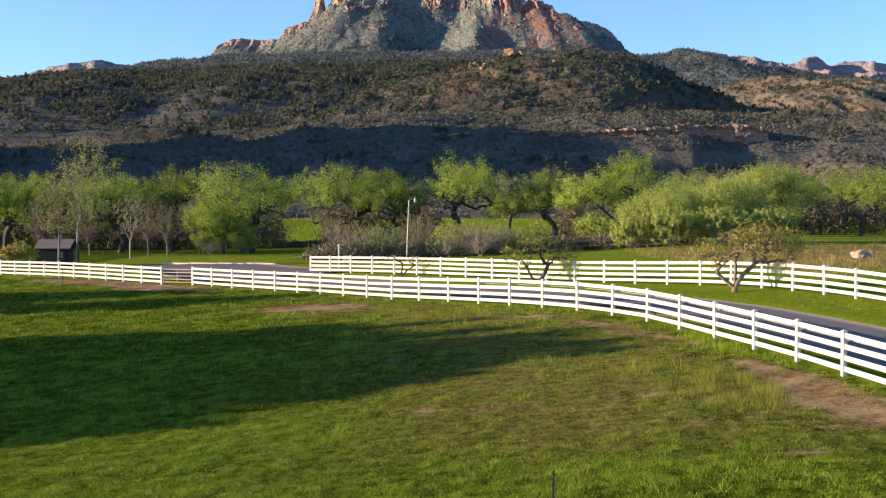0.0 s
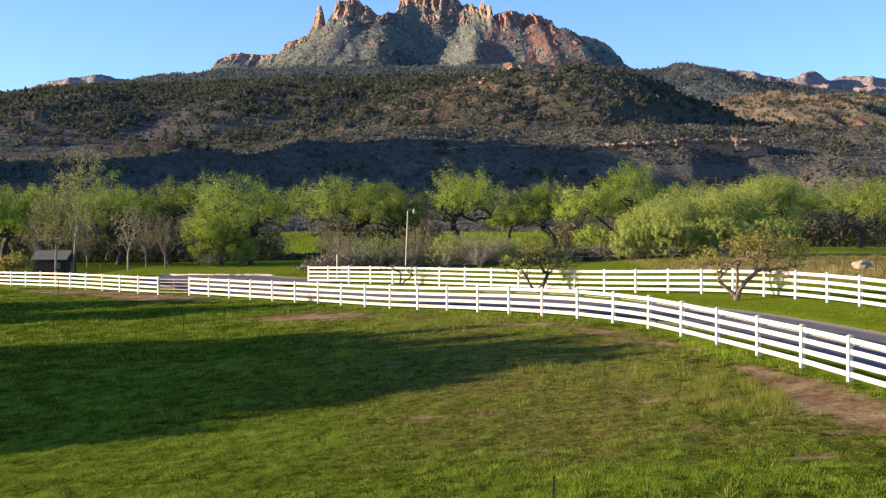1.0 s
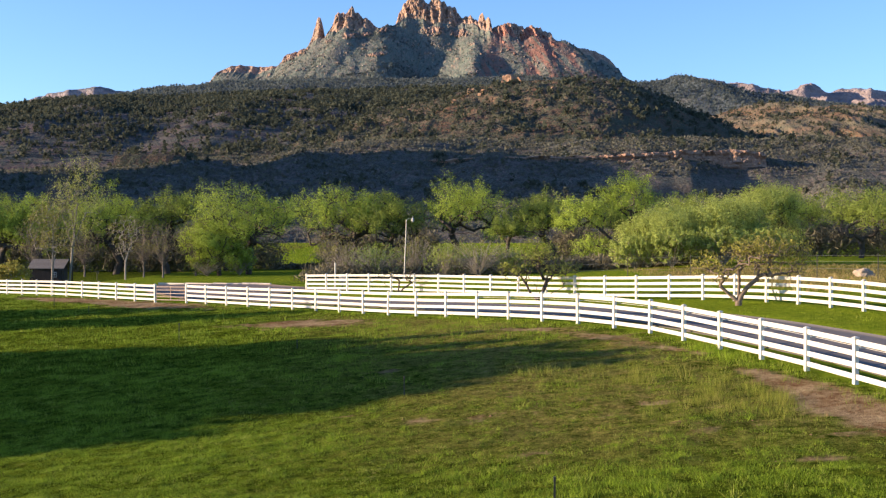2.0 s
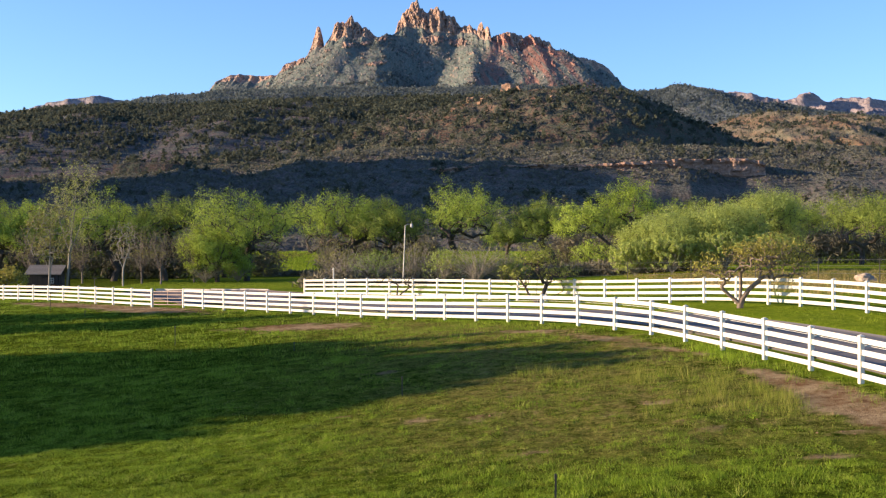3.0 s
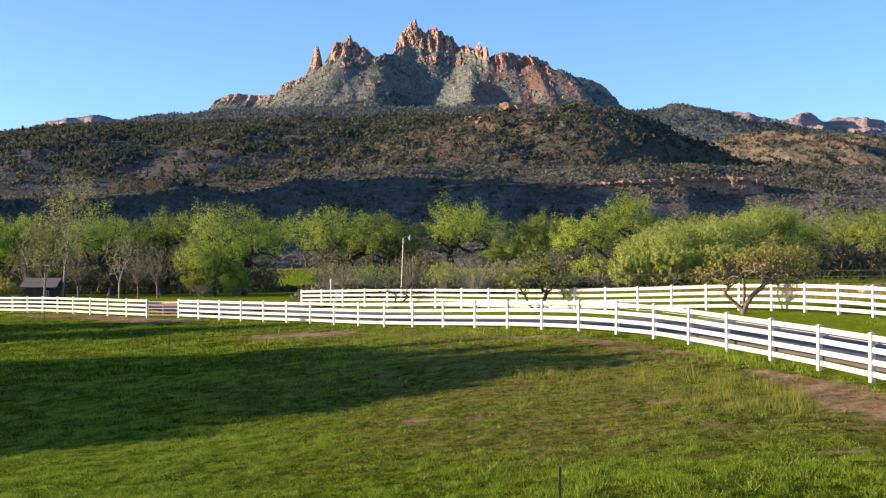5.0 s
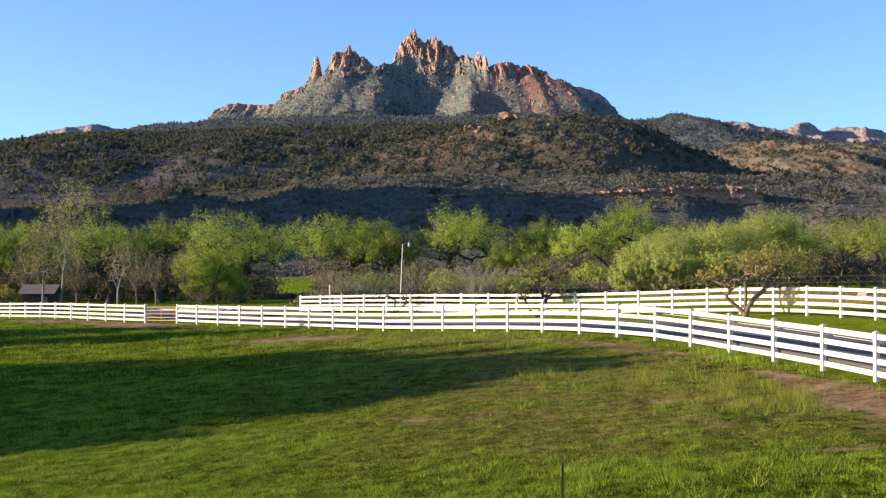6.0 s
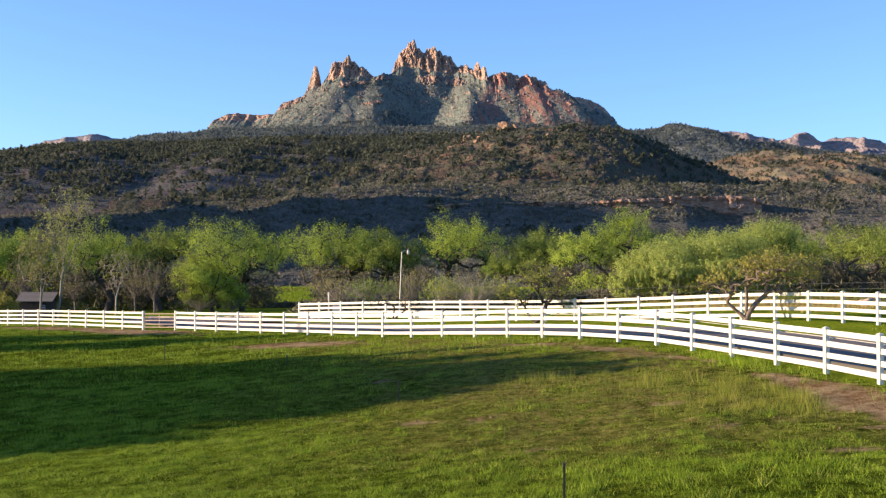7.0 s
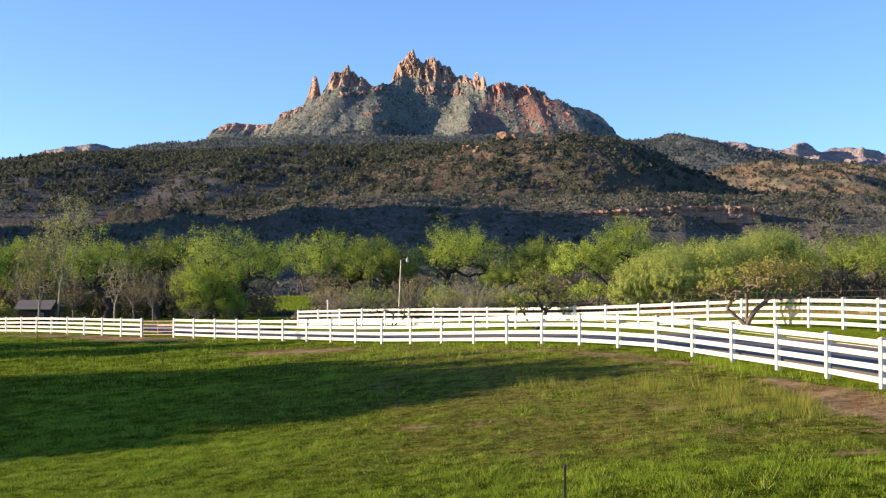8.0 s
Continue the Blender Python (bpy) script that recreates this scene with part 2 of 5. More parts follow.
def wood_material(name, dark, light, stretch=(1, 1, 12)):
    n = Nodes(name, 0.8)
    grain = n.noise(3.0, 6, 0.7, stretch=stretch)
    n.colour(n.mix(n.math("MULTIPLY", n.random(), 0.5), n.ramp(grain, (0.3, dark), (0.7, light)), dark))
    return n.bump(grain, 0.006).m


def white_vinyl():
    n = Nodes("white_vinyl", 0.45)
    dust = n.step(n.noise(1.2, 6, 0.65), 0.5, 0.78)
    n.colour(n.mix(n.math("MULTIPLY", dust, 0.35), (0.64, 0.61, 0.52), (0.46, 0.40, 0.30)))
    return n.m


TURF = grass_ground_material()
VINYL = white_vinyl()
ASPHALT = asphalt_material("asphalt", (0.105, 0.095, 0.090), (0.15, 0.136, 0.128))
APRON = asphalt_material("gravel_apron", (0.105, 0.078, 0.066), (0.155, 0.118, 0.10))
LEAF_SPRING = leaf_material("spring_leaf", (0.195, 0.265, 0.036), (0.365, 0.46, 0.078), 0.32)
LEAF_DEEP = leaf_material("deep_leaf", (0.140, 0.186, 0.034), (0.255, 0.320, 0.066), 0.32)
LEAF_WILLOW = leaf_material("willow_leaf", (0.250, 0.302, 0.070), (0.405, 0.468, 0.122), 0.42)
LEAF_BUD = leaf_material("bud_leaf", (0.15, 0.14, 0.05), (0.28, 0.27, 0.09), 0.3)
LEAF_POPLAR = leaf_material("poplar_leaf", (0.25, 0.27, 0.075), (0.40, 0.42, 0.13), 0.4)
LEAF_APPLE = leaf_material("apple_leaf", (0.220, 0.205, 0.045), (0.37, 0.335, 0.080), 0.35)
LEAF_ORCHARD = leaf_material("orchard_leaf", (0.180, 0.200, 0.046), (0.31, 0.33, 0.080), 0.35)
LEAF_SHADE = leaf_material("shaded_thicket_leaf", (0.09, 0.084, 0.054), (0.21, 0.185, 0.12), 0.2)
# dark and light juniper tones drawn together to stand for haze
JUNIPER = blade_material("juniper_leaf", (0.056, 0.066, 0.046), (0.092, 0.102, 0.068), (0.115, 0.115, 0.075), 0.35)
# distance haze is mixed into these blue-green forest tones
FAR_WOOD = blade_material("hazed_forest", (0.088, 0.108, 0.108), (0.112, 0.134, 0.125), (0.125, 0.14, 0.125), 0.45)
SAGE = blade_material("sage_leaf", (0.105, 0.106, 0.084), (0.150, 0.150, 0.112), (0.17, 0.16, 0.115), 0.35)
BARK_DARK = bark_material("dark_bark", (0.035, 0.028, 0.022), (0.10, 0.08, 0.065))
BARK_LIMB = bark_material("limb_bark", (0.030, 0.024, 0.020), (0.105, 0.085, 0.070))
BARK_BARE = bark_material("bare_twig_bark", (0.085, 0.070, 0.058), (0.20, 0.168, 0.14))
BARK_PALE = bark_material("pale_bark", (0.13, 0.115, 0.09), (0.32, 0.29, 0.24))
BARK_APPLE = bark_material("apple_bark", (0.10, 0.074, 0.056), (0.30, 0.225, 0.16), 10)
TWIG_GREY = bark_material("grey_twig", (0.22, 0.185, 0.15), (0.45, 0.39, 0.32))
STEEL_RUST = plain_material("weathered_steel", (0.055, 0.06, 0.05), 0.6, (0.12, 0.06, 0.03), 0.6, 8, 0.4)
GATE_PAINT = plain_material("beige_gate_paint", (0.47, 0.35, 0.27), 0.5, (0.28, 0.16, 0.10), 0.5, 6, 0.1)
GALVANISED = plain_material("galvanised_steel", (0.30, 0.295, 0.28), 0.5, (0.24, 0.23, 0.21), 0.4, 5, 0.6)
KERB_PAINT = plain_material("pale_timber", (0.62, 0.54, 0.46), 0.8, (0.40, 0.32, 0.25), 0.5, 5)
SHED_WOOD = wood_material("dark_boards", (0.020, 0.016, 0.015), (0.055, 0.042, 0.036))
SHINGLE = wood_material("grey_shingle", (0.12, 0.105, 0.092), (0.26, 0.23, 0.20), (8, 1, 1))
PALE_TRIM = plain_material("pale_trim", (0.40, 0.38, 0.36), 0.6, (0.2, 0.19, 0.18), 0.4)
STONE = plain_material("buff_stone", (0.34, 0.27, 0.20), 0.9, (0.20, 0.145, 0.10), 0.7, 1.2)
HILL_STONE = plain_material("red_sandstone", (0.33, 0.20, 0.125), 0.95, (0.18, 0.10, 0.066), 0.7, 0.4)
EARTH = plain_material("dry_earth", (0.26, 0.155, 0.085), 1.0, (0.14, 0.075, 0.04), 0.7, 6)
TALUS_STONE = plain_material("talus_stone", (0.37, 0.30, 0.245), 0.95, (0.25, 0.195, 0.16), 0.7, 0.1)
glass = Nodes("window_glass", 0.05)
glass.colour((0.03, 0.035, 0.04))
GLASS = glass.m
HILL_NEAR = terrain_material("bench_slope", (0.162, 0.138, 0.124), (0.090, 0.093, 0.080), (0.35, 0.23, 0.17), (0.33, 0.14, 0.075), 0.32)
CLIFF_ROCK = terrain_material("cliff_rock", (0.17, 0.13, 0.10), (0.06, 0.066, 0.044), (0.45, 0.30, 0.225), (0.42, 0.225, 0.15), 0.9)
HILL_MID = terrain_material("juniper_slope", (0.122, 0.092, 0.074), (0.066, 0.072, 0.052), (0.30, 0.19, 0.13), (0.26, 0.125, 0.08), 0.42)
HILL_EAST = terrain_material("eastern_slope", (0.205, 0.160, 0.118), (0.112, 0.114, 0.080), (0.36, 0.24, 0.16), (0.34, 0.165, 0.09), 0.36)
# talus soil and brush paled to carry the haze of distance
HILL_FAR = terrain_material("hazed_crag_slope", (0.166, 0.162, 0.144), (0.099, 0.121, 0.104), (0.46, 0.315, 0.235), (0.40, 0.150, 0.11), 0.13, (1.6, 1.6, 0.5), 0.35)
# plateau soil lightened and turned bluish for the haze over it
HILL_WOOD = terrain_material("hazed_wooded_slope", (0.132, 0.108, 0.110), (0.078, 0.086, 0.078), (0.28, 0.20, 0.165), (0.22, 0.115, 0.09), 0.32)
# soil and brush blued and lifted, haze painted into the foothills
FOOTHILL = terrain_material("hazed_foothill_slope", (0.150, 0.152, 0.152), (0.100, 0.120, 0.122), (0.34, 0.28, 0.24), (0.26, 0.17, 0.14), 0.16)
# mesa tones greyed and cooled, part of the haze is in them
MESA = terrain_material("hazed_mesa_slope", (0.25, 0.235, 0.245), (0.185, 0.195, 0.205), (0.43, 0.365, 0.36), (0.42, 0.29, 0.265), 0.06)


# ---------------------------------------------------------------- ground sheet
def spread(near, far, lo, hi, step, grow=1.12):
    """Coordinates that are even between lo and hi and widen beyond."""
    mid = list(np.arange(lo, hi, step))
    left, right, s = [], [], step
    at = lo
    while at > near:
        s *= grow
        at -= s
        left.append(at)
    at, s = mid[-1], step
    while at < far:
        s *= grow
        at += s
        right.append(at)
    return np.array(left[::-1] + mid + right)


DIRT = [(-6.6, 59.9, 4.2, 2.2, -35, 1.0), (-19.0, 78.2, 6.5, 2.1, -45, 1.0), (-27.5, 86.2, 6.0, 1.8, -45, 0.95), (9.75, 28.3, 3.6, 0.85, -78, 1.0),
        (9.2, 33.4, 3.0, 0.62, -74, 0.9), (7.7, 40.2, 3.0, 0.6, -62, 0.62), (5.6, 44.6, 3.6, 0.9, -58, 0.6), (2.0, 27.0, 0.6, 0.35, 0, 0.66), (1.1, 31.5, 0.9, 0.4, 10, 0.5)]
DIRT_SPECKS = [(6.8, 28.0, 1.3, 0.40, 20, 0.66), (7.5, 24.5, 0.9, 0.30, 0, 0.66), (6.9, 30.3, 0.5, 0.3, 0, 0.8), (5.6, 31.4, 1.0, 0.3, 0, 0.72), (-1.8, 40.5, 1.0, 0.5, 10, 0.6),
        (3.5, 48.6, 4.5, 0.8, -35, 0.45), (3.6, 32.3, 0.9, 0.3, 5, 0.55), (-2.6, 33.6, 0.5, 0.2, 0, 0.7), (-0.6, 31.8, 0.5, 0.3, 0, 0.55), (8.6, 26.4, 0.6, 0.25, 0, 0.6)]
DIRT += DIRT_SPECKS


def patch(x, y, px, py, a, b, turn, amount):
    c, s = math.cos(radians(turn)), math.sin(radians(turn))
    u, v = (x - px) * c + (y - py) * s, (y - py) * c - (x - px) * s
    return amount * np.exp(-((u / a) ** 2 + (v / b) ** 2) * 0.9)


ROAD_LINE = along([(-22.0, 95.0), (-13.5, 83.0), (-8.2, 77.0), (-2.9, 70.6), (1.2, 64.6), (5.0, 58.2), (8.2, 52.0), (10.5, 46.5), (12.2, 40.8), (13.8, 34.0), (15.0, 25.0), (15.6, 10.0), (15.8, -20.0)], step=0.5)


def fence_side(x, y):
    """True on the pasture side of the near fence."""
    k = np.array(NEAR_FENCE)
    edge = np.interp(y, k[::-1, 1], k[::-1, 0])
    return x < edge


def inside_fence(x, y):
    """0 at the near fence, 1 from two metres inside the pasture."""
    k = np.array(NEAR_FENCE)
    return fence_side(x, y) * smooth(0, 2.0, np.interp(y, k[::-1, 1], k[::-1, 0]) - x)


def unevenness(x, y):
    """Hummocks of the sward on top of the lie of the land."""
    field = smooth(0, 6, x + 60) * smooth(140, 110, y)
    return field * (inside_fence(x, y) * (0.12 * fbm(x / 5, y / 5, 3, 2) + 0.07 * smooth(2, -5, x) * smooth(36, 46, y) * fbm(x / 1.9, y / 1.6, 3, 9) + 0.06 * np.clip(fbm(x / 0.7, y / 0.7, 3, 6), -0.3, 1)) + 0.02 * fbm(x / 1.5, y / 1.5, 3, 3))


def build_ground():
    xs, ys = spread(-4900, 4900, -34, 19, 0.28), spread(-900, 4950, 19, 98, 0.25)
    ys = np.r_[ys[ys < 52], np.arange(52, 98, 0.42), ys[ys > 98]]
    x, y = np.meshgrid(xs, ys)
    z = ground_z(x, y)
    pasture = inside_fence(x, y)
    z = z + unevenness(x, y)
    road = np.full(x.shape, 1e3)
    box_ = (np.abs(x) < 40) & (y < 110) & (y > 0)
    for a in range(0, len(ROAD_LINE), 2):
        road[box_] = np.minimum(road[box_], np.hypot(x[box_] - ROAD_LINE[a, 0], y[box_] - ROAD_LINE[a, 1]))
    z = z - 0.10 * smooth(2.6, 1.9, road)
    dirt = np.clip(sum(patch(x, y, *p) for p in DIRT), 0, 1)
    # straw-coloured sward on the rise, greener in the hollow; river meadow beyond the trees
    dry = 0.10 + 0.90 * smooth(-6, 5, x + 0.15 * (y - 30)) * smooth(22, 30, y) * pasture
    dry = np.where(fence_side(x, y), dry, 0.12) + smooth(62, 74, y) * smooth(17, 23, x) * smooth(112, 100, y) * 2.2 + 0.10 * smooth(105, 112, y) * smooth(178, 170, y)
    lawn = np.where(fence_side(x, y), 0.0, 1.0) * smooth(440, 400, y)
    verts = np.stack([x, y, z], -1)
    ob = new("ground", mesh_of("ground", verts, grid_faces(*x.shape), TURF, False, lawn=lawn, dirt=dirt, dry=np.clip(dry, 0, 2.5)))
    tagged(ob, "green spring pasture with bare red dirt patches", "ground", kind="structure")


def ribbon(name, line, width, material, lift, label, category):
    line = np.asarray(line)
    way = np.gradient(line, axis=0)
    side = np.stack([way[:, 1], -way[:, 0]], 1) / np.linalg.norm(way, axis=1)[:, None]
    across = np.linspace(-width / 2, width / 2, 7)
    p = line[:, None] + side[:, None] * across[None, :, None]
    z = ground_z(p[..., 0], p[..., 1]) + lift + 0.05 * (1 - (2 * across / width) ** 2)
    rows, cols = p.shape[:2]
    top = np.concatenate([p, z[..., None]], -1).reshape(-1, 3)
    f = grid_faces(rows, cols)
    low = top - (0, 0, 0.15)
    n = len(top)
    a = np.arange(rows - 1) * cols
    b = a + cols - 1
    skirt = [np.stack([a, a + cols, a + cols + n, a + n], 1), np.stack([b + cols, b, b + n, b + cols + n], 1)]
    ob = new(name, mesh_of(name, np.vstack([top, low]), np.vstack([f[:, ::-1], *skirt]), material, False))
    return tagged(ob, label, category, kind="structure")


build_ground()
ribbon("road", ROAD_LINE, 3.9, ASPHALT, 0.0, "worn grey asphalt farm drive beside white fence", "road")
ribbon("pavement", along([(-24.0, 115.0), (-20.0, 105.0), (-15.4, 93.0), (-11.0, 83.0)], step=0.5), 12.5, APRON, 0.07,
       "pinkish gravel turning apron beyond the gate", "pavement")


# ---------------------------------------------------------------- hills and mountains
def hill(name, label, material, knots, crest_y, foot_y, foot_z, back, cols, rows, rough, gully, steep=1.0, cap=None, wiggle=0.0, rock=None, red=None, brush=1.0, seed=0, drop=1.0, crack=0.0, spurs=(), turn_back=None):
    """A ridge: its crest line in metres across, falling towards the viewer to its foot and away behind."""
    xs = np.linspace(knots[0][0], knots[-1][0], cols)
    s = np.r_[np.linspace(0, 1, rows) ** 0.8, 1 + np.linspace(0, 1, max(6, rows // 6))[1:] ** 1.3]
    x, s = np.meshgrid(xs, s)
    crest = curve(knots, x)
    front = np.minimum(s, 1.0)
    y = np.where(s <= 1, foot_y + (crest_y - foot_y) * s, crest_y + back * (s - 1))
    y = y + wiggle * fbm(x / (0.25 * (crest_y - foot_y) + 40), s * 0.6, 3, seed + 40) * np.minimum(1, 1.2 - 0.2 * s)
    shape = front ** steep
    if cap:
        low, high = cap[:2]
        low = low * (cap[2](x) if len(cap) > 2 else 1.0)
        shape = shape * (1 - low) + low * smooth(high, min(1.0, high + 0.06), front)
    z = foot_z + (crest - foot_z) * shape
    gullies = fbm(x / gully + 0.4 * fbm(x / gully, y / gully, 2, seed + 9), y / (2.6 * gully), 4, seed, ridged=True)
    z = z + rough * (gullies - 0.35) * np.sin(np.pi * np.clip(front, 0.03, 0.97)) ** 0.7 + 0.22 * rough * fbm(x / (gully * 0.22), y / (gully * 0.22), 5, seed + 3)
    for top, toe, high, west, east_side in spurs:
        off = x - (top + (toe - top) * (1 - front)) - 0.1 * west * fbm(front * 5, 0 * front + top, 3, seed + 60)
        ridge = np.clip(1 - np.where(off < 0, -off / west, off / east_side), 0, 1)
        z = z + high * ridge * (1.4 - 0.4 * ridge) * np.sin(np.pi * front) ** 0.6 * (s <= 1)
    z = np.where(s > 1, foot_z + (z - foot_z) * (1 - drop * smooth(0, 1, s - 1)), z)
    y = y + crack * (fbm(x / 9, z / 5, 4, seed + 21) + 0.6 * fbm(x / 3.5, z / 14, 3, seed + 23, ridged=True)) * smooth(0.86, 0.91, front) * (s <= 1)
    if turn_back:
        reach = turn_back(x)
        x, y, z = x * reach, y * reach, 4 + (z - 4) * reach
    dz = np.gradient(z, axis=0) / np.maximum(1e-3, np.abs(np.gradient(y, axis=0)) + 0.3)
    bare = smooth(0.75, 1.3, dz) if rock is None else rock(x, y, z, front, dz)
    hue = np.zeros_like(x) if red is None else red(x, y, z, front)
    z[0] -= 30
    ob = new(name, mesh_of(name, np.stack([x, y, z], -1), grid_faces(*x.shape), material, False, rock=np.clip(bare, 0, 1), red=np.clip(hue, 0, 1), brush=np.full(x.shape, brush)))
    tagged(ob, label, "hill", kind="structure")
    return ob, x, y, z, np.clip(bare, 0, 1)


CLIFF_EDGE = [(-420, 40), (-300, 43), (-140, 44), (-59, 45.6), (-25, 49.2), (27, 53.1), (78, 53.6), (112, 54.8), (147, 56.3), (183, 55.4), (200, 50), (240, 44), (330, 44), (460, 42)]
BENCH = [(-640, 60), (-392, 52.2), (-312, 53.3), (-219, 56.5), (-150, 62.0), (-110, 65.3), (-86, 71.1), (-49, 74.5), (11, 75.9), (92, 75.8), (173, 76.9), (214, 74.6),
         (263, 77.6), (323, 74.9), (377, 75.9), (560, 72)]
KNOB = [(-230, 90), (-149, 98.3), (-116, 105.0), (-67, 127.2), (-12, 139.5), (43, 154.1), (70, 157.5), (125, 157.7), (169, 157.3), (205, 145.8), (240, 125.6), (258, 109.1), (276, 97), (380, 84)]
PLATEAU = [(-1150, 205), (-900, 190), (-695, 172.2), (-552, 174.1), (-410, 180.4), (-267, 185.9), (-124, 192.2), (20, 195.7), (110, 195.5), (190, 180), (240, 150), (330, 100)]
EAST_HILL = [(257, 140.3), (351, 177.2), (419, 194.7), (480, 208.0), (540, 201.3), (601, 208.3), (685, 195.7), (800, 200.5), (1029, 191.8)]
DARK_HILLS = [(-760, 250), (-599, 295.2), (-542, 316.1), (-496, 312.8), (-450, 319.9), (-336, 327.3), (-83, 331.7), (146, 332.6), (319, 327.4), (388, 321.9), (445, 327.9),
              (476, 338.4), (509, 330.4), (560, 313.3), (606, 297.3), (698, 294.2), (767, 277.1), (915, 266.1), (1100, 250)]
WEST_MESA = [(-1900, 470), (-1706, 534.0), (-1661, 550.1), (-1582, 580.0), (-1458, 598.7), (-1345, 610.5), (-1300, 599.3), (-1141, 590.7), (-1000, 575), (-800, 560)]
EAST_MESA = [(800, 610), (928, 635.0), (1019, 646.8), (1087, 640.1), (1201, 624.6), (1383, 590.9), (1452, 620.9), (1497, 591.4), (1543, 591.5), (1612, 610.1), (1725, 592.2), (1812, 574.2), (2100, 565)]

cliff = hill("cliff_bench", "sandstone cliff band with sage flat above it", HILL_NEAR, CLIFF_EDGE, 720, 430, -3, 160, 520, 70, 5, 26, 0.9, (0.34, 0.90, lambda x: smooth(-60, 40, x) * smooth(215, 192, x) * (0.35 + 0.65 * smooth(30, 140, x))), 16, crack=5.0,
             rock=lambda x, y, z, f, d: smooth(0.885, 0.91, f) * smooth(1.0, 0.97, f) * smooth(-80, 10, x) * smooth(215, 195, x) + 0.5 * smooth(0.8, 1.4, d) * (f < 0.98), red=lambda x, y, z, f: smooth(95, 140, x) * smooth(0.93, 0.99, f) * smooth(0.1, 0.3, fbm(x / 12, z / 6, 3, 5) + 0.2), seed=1)


def cliff_wall(sheet, start, end):
    """A fractured sandstone face in front of the steep step of the bench: blocks set back and forth between upright joints and bedding ledges."""
    _, x, y, z, _ = sheet
    foot, brink = int(0.885 ** 1.25 * 69), int(0.985 ** 1.25 * 69)
    xs = np.arange(start, end, 0.45)
    rise = np.linspace(0, 1, 58)
    tall = np.interp(xs, x[0], z[brink]) + 0.5
    low = np.interp(xs, x[0], z[foot]) - 3.5
    near = np.interp(xs, x[0], y[foot]) - 1.0
    far = np.interp(xs, x[0], y[brink]) + 3.0
    gx, gr = np.meshgrid(xs, rise)
    gz_ = low + (tall - low) * gr
    bent = gx + 6.0 * fbm(gx / 16, gz_ / 12, 4, 71)
    joint = np.floor(bent / 5.6)
    bed = np.floor((gz_ + 0.8 * fbm(gx / 14, gz_ / 4, 2, 72) + 1.3 * noise2(joint * 3.7, 0 * joint, 75)) / 2.9)
    block = noise2(joint * 7.3 + 0.5, bed * 5.1 + 0.5, 73) + 0.7 * noise2(np.floor(bent / 11) * 3.3, 0 * bed, 74)
    edge = np.abs(bent / 5.6 - joint - 0.5) * 2
    lean = 3.0 * gr ** 2
    gy = near + lean + 1.9 * block + 0.5 * smooth(0.88, 1.0, edge) + 1.3 * fbm(gx / 3.2, gz_ / 2.2, 4, 76) - 1.2 * smooth(0.90, 0.94, gr)
    lip = np.stack([xs, far, tall + 0.3], -1)[None]
    verts = np.concatenate([np.stack([gx, gy, gz_], -1), lip])
    rows, cols = verts.shape[:2]
    face = np.concatenate([np.ones_like(gx), np.zeros((1, cols))])
    hue = np.clip(np.concatenate([0.45 * smooth(-0.2, 0.5, block) + 0.3 * smooth(0.3, 0.0, gr), np.zeros((1, cols))]), 0, 1)
    ob = new("cliff_face", mesh_of("cliff_face", verts, grid_faces(rows, cols), CLIFF_ROCK, True, rock=face, red=hue, brush=1 - face))
    tagged(ob, "fractured pinkish sandstone cliff below the sage bench", "cliff", kind="structure")


cliff_wall(cliff, -30, 188)
bench = hill("sage_bench", "grey sage-covered bench below the hills", HILL_NEAR, BENCH, 850, 640, 12, 200, 420, 60, 6, 62, 0.36, None, 26, seed=2, brush=1.0, drop=0.2,
             rock=lambda x, y, z, f, d: 0.25 * smooth(0.8, 1.5, d))
knob = hill("juniper_hill", "rounded red-brown hill dotted with junipers", HILL_MID, KNOB, 1150, 830, 62, 240, 460, 90, 7, 40, 0.9, None, 16, seed=3, spurs=((140, 150, 8, 120, 60),), turn_back=lambda x: 1 + 0.13 * smooth(110, 270, x),
            red=lambda x, y, z, f: smooth(-0.1, 0.35, fbm(x / 45, z / 14, 3, 8)) * smooth(-160, -60, x), rock=lambda x, y, z, f, d: 0.8 * smooth(0.15, 0.45, fbm(x / 20, z / 7, 4, 11)) * smooth(0.3, 0.6, f))
plateau = hill("wooded_plateau", "long dark juniper-covered plateau", HILL_WOOD, PLATEAU, 1500, 830, 48, 500, 420, 80, 8, 90, 0.85, None, 40, seed=4, spurs=((-400, -300, 9, 160, 70), (-170, -120, 8, 140, 60), (-640, -520, 9, 150, 70)),
               red=lambda x, y, z, f: 0.5 * smooth(0.0, 0.4, fbm(x / 60, y / 60, 3, 14)))
# out of view: added and sized only to cast shade on the bench front
hill("western_spur", "unseen spur added in the west to shade the bench", HILL_MID, [(-640, 70), (-530, 134), (-440, 153), (-375, 134), (-315, -10)], 670, 420, 0, 170, 80, 40, 6, 60, 0.5, None, 10, seed=15)
east = hill("eastern_hill", "buff and red eroded hillside with scattered junipers", HILL_EAST, EAST_HILL, 1800, 1290, 85, 300, 300, 70, 12, 60, 0.9, None, 30, seed=5, spurs=((500, 530, 20, 110, 60), (700, 730, 16, 100, 60)),
            red=lambda x, y, z, f: smooth(-0.1, 0.3, fbm(x / 40, z / 20, 3, 18)), rock=lambda x, y, z, f, d: 0.6 * smooth(0.1, 0.4, fbm(x / 30, z / 12, 4, 21)), brush=0.7)
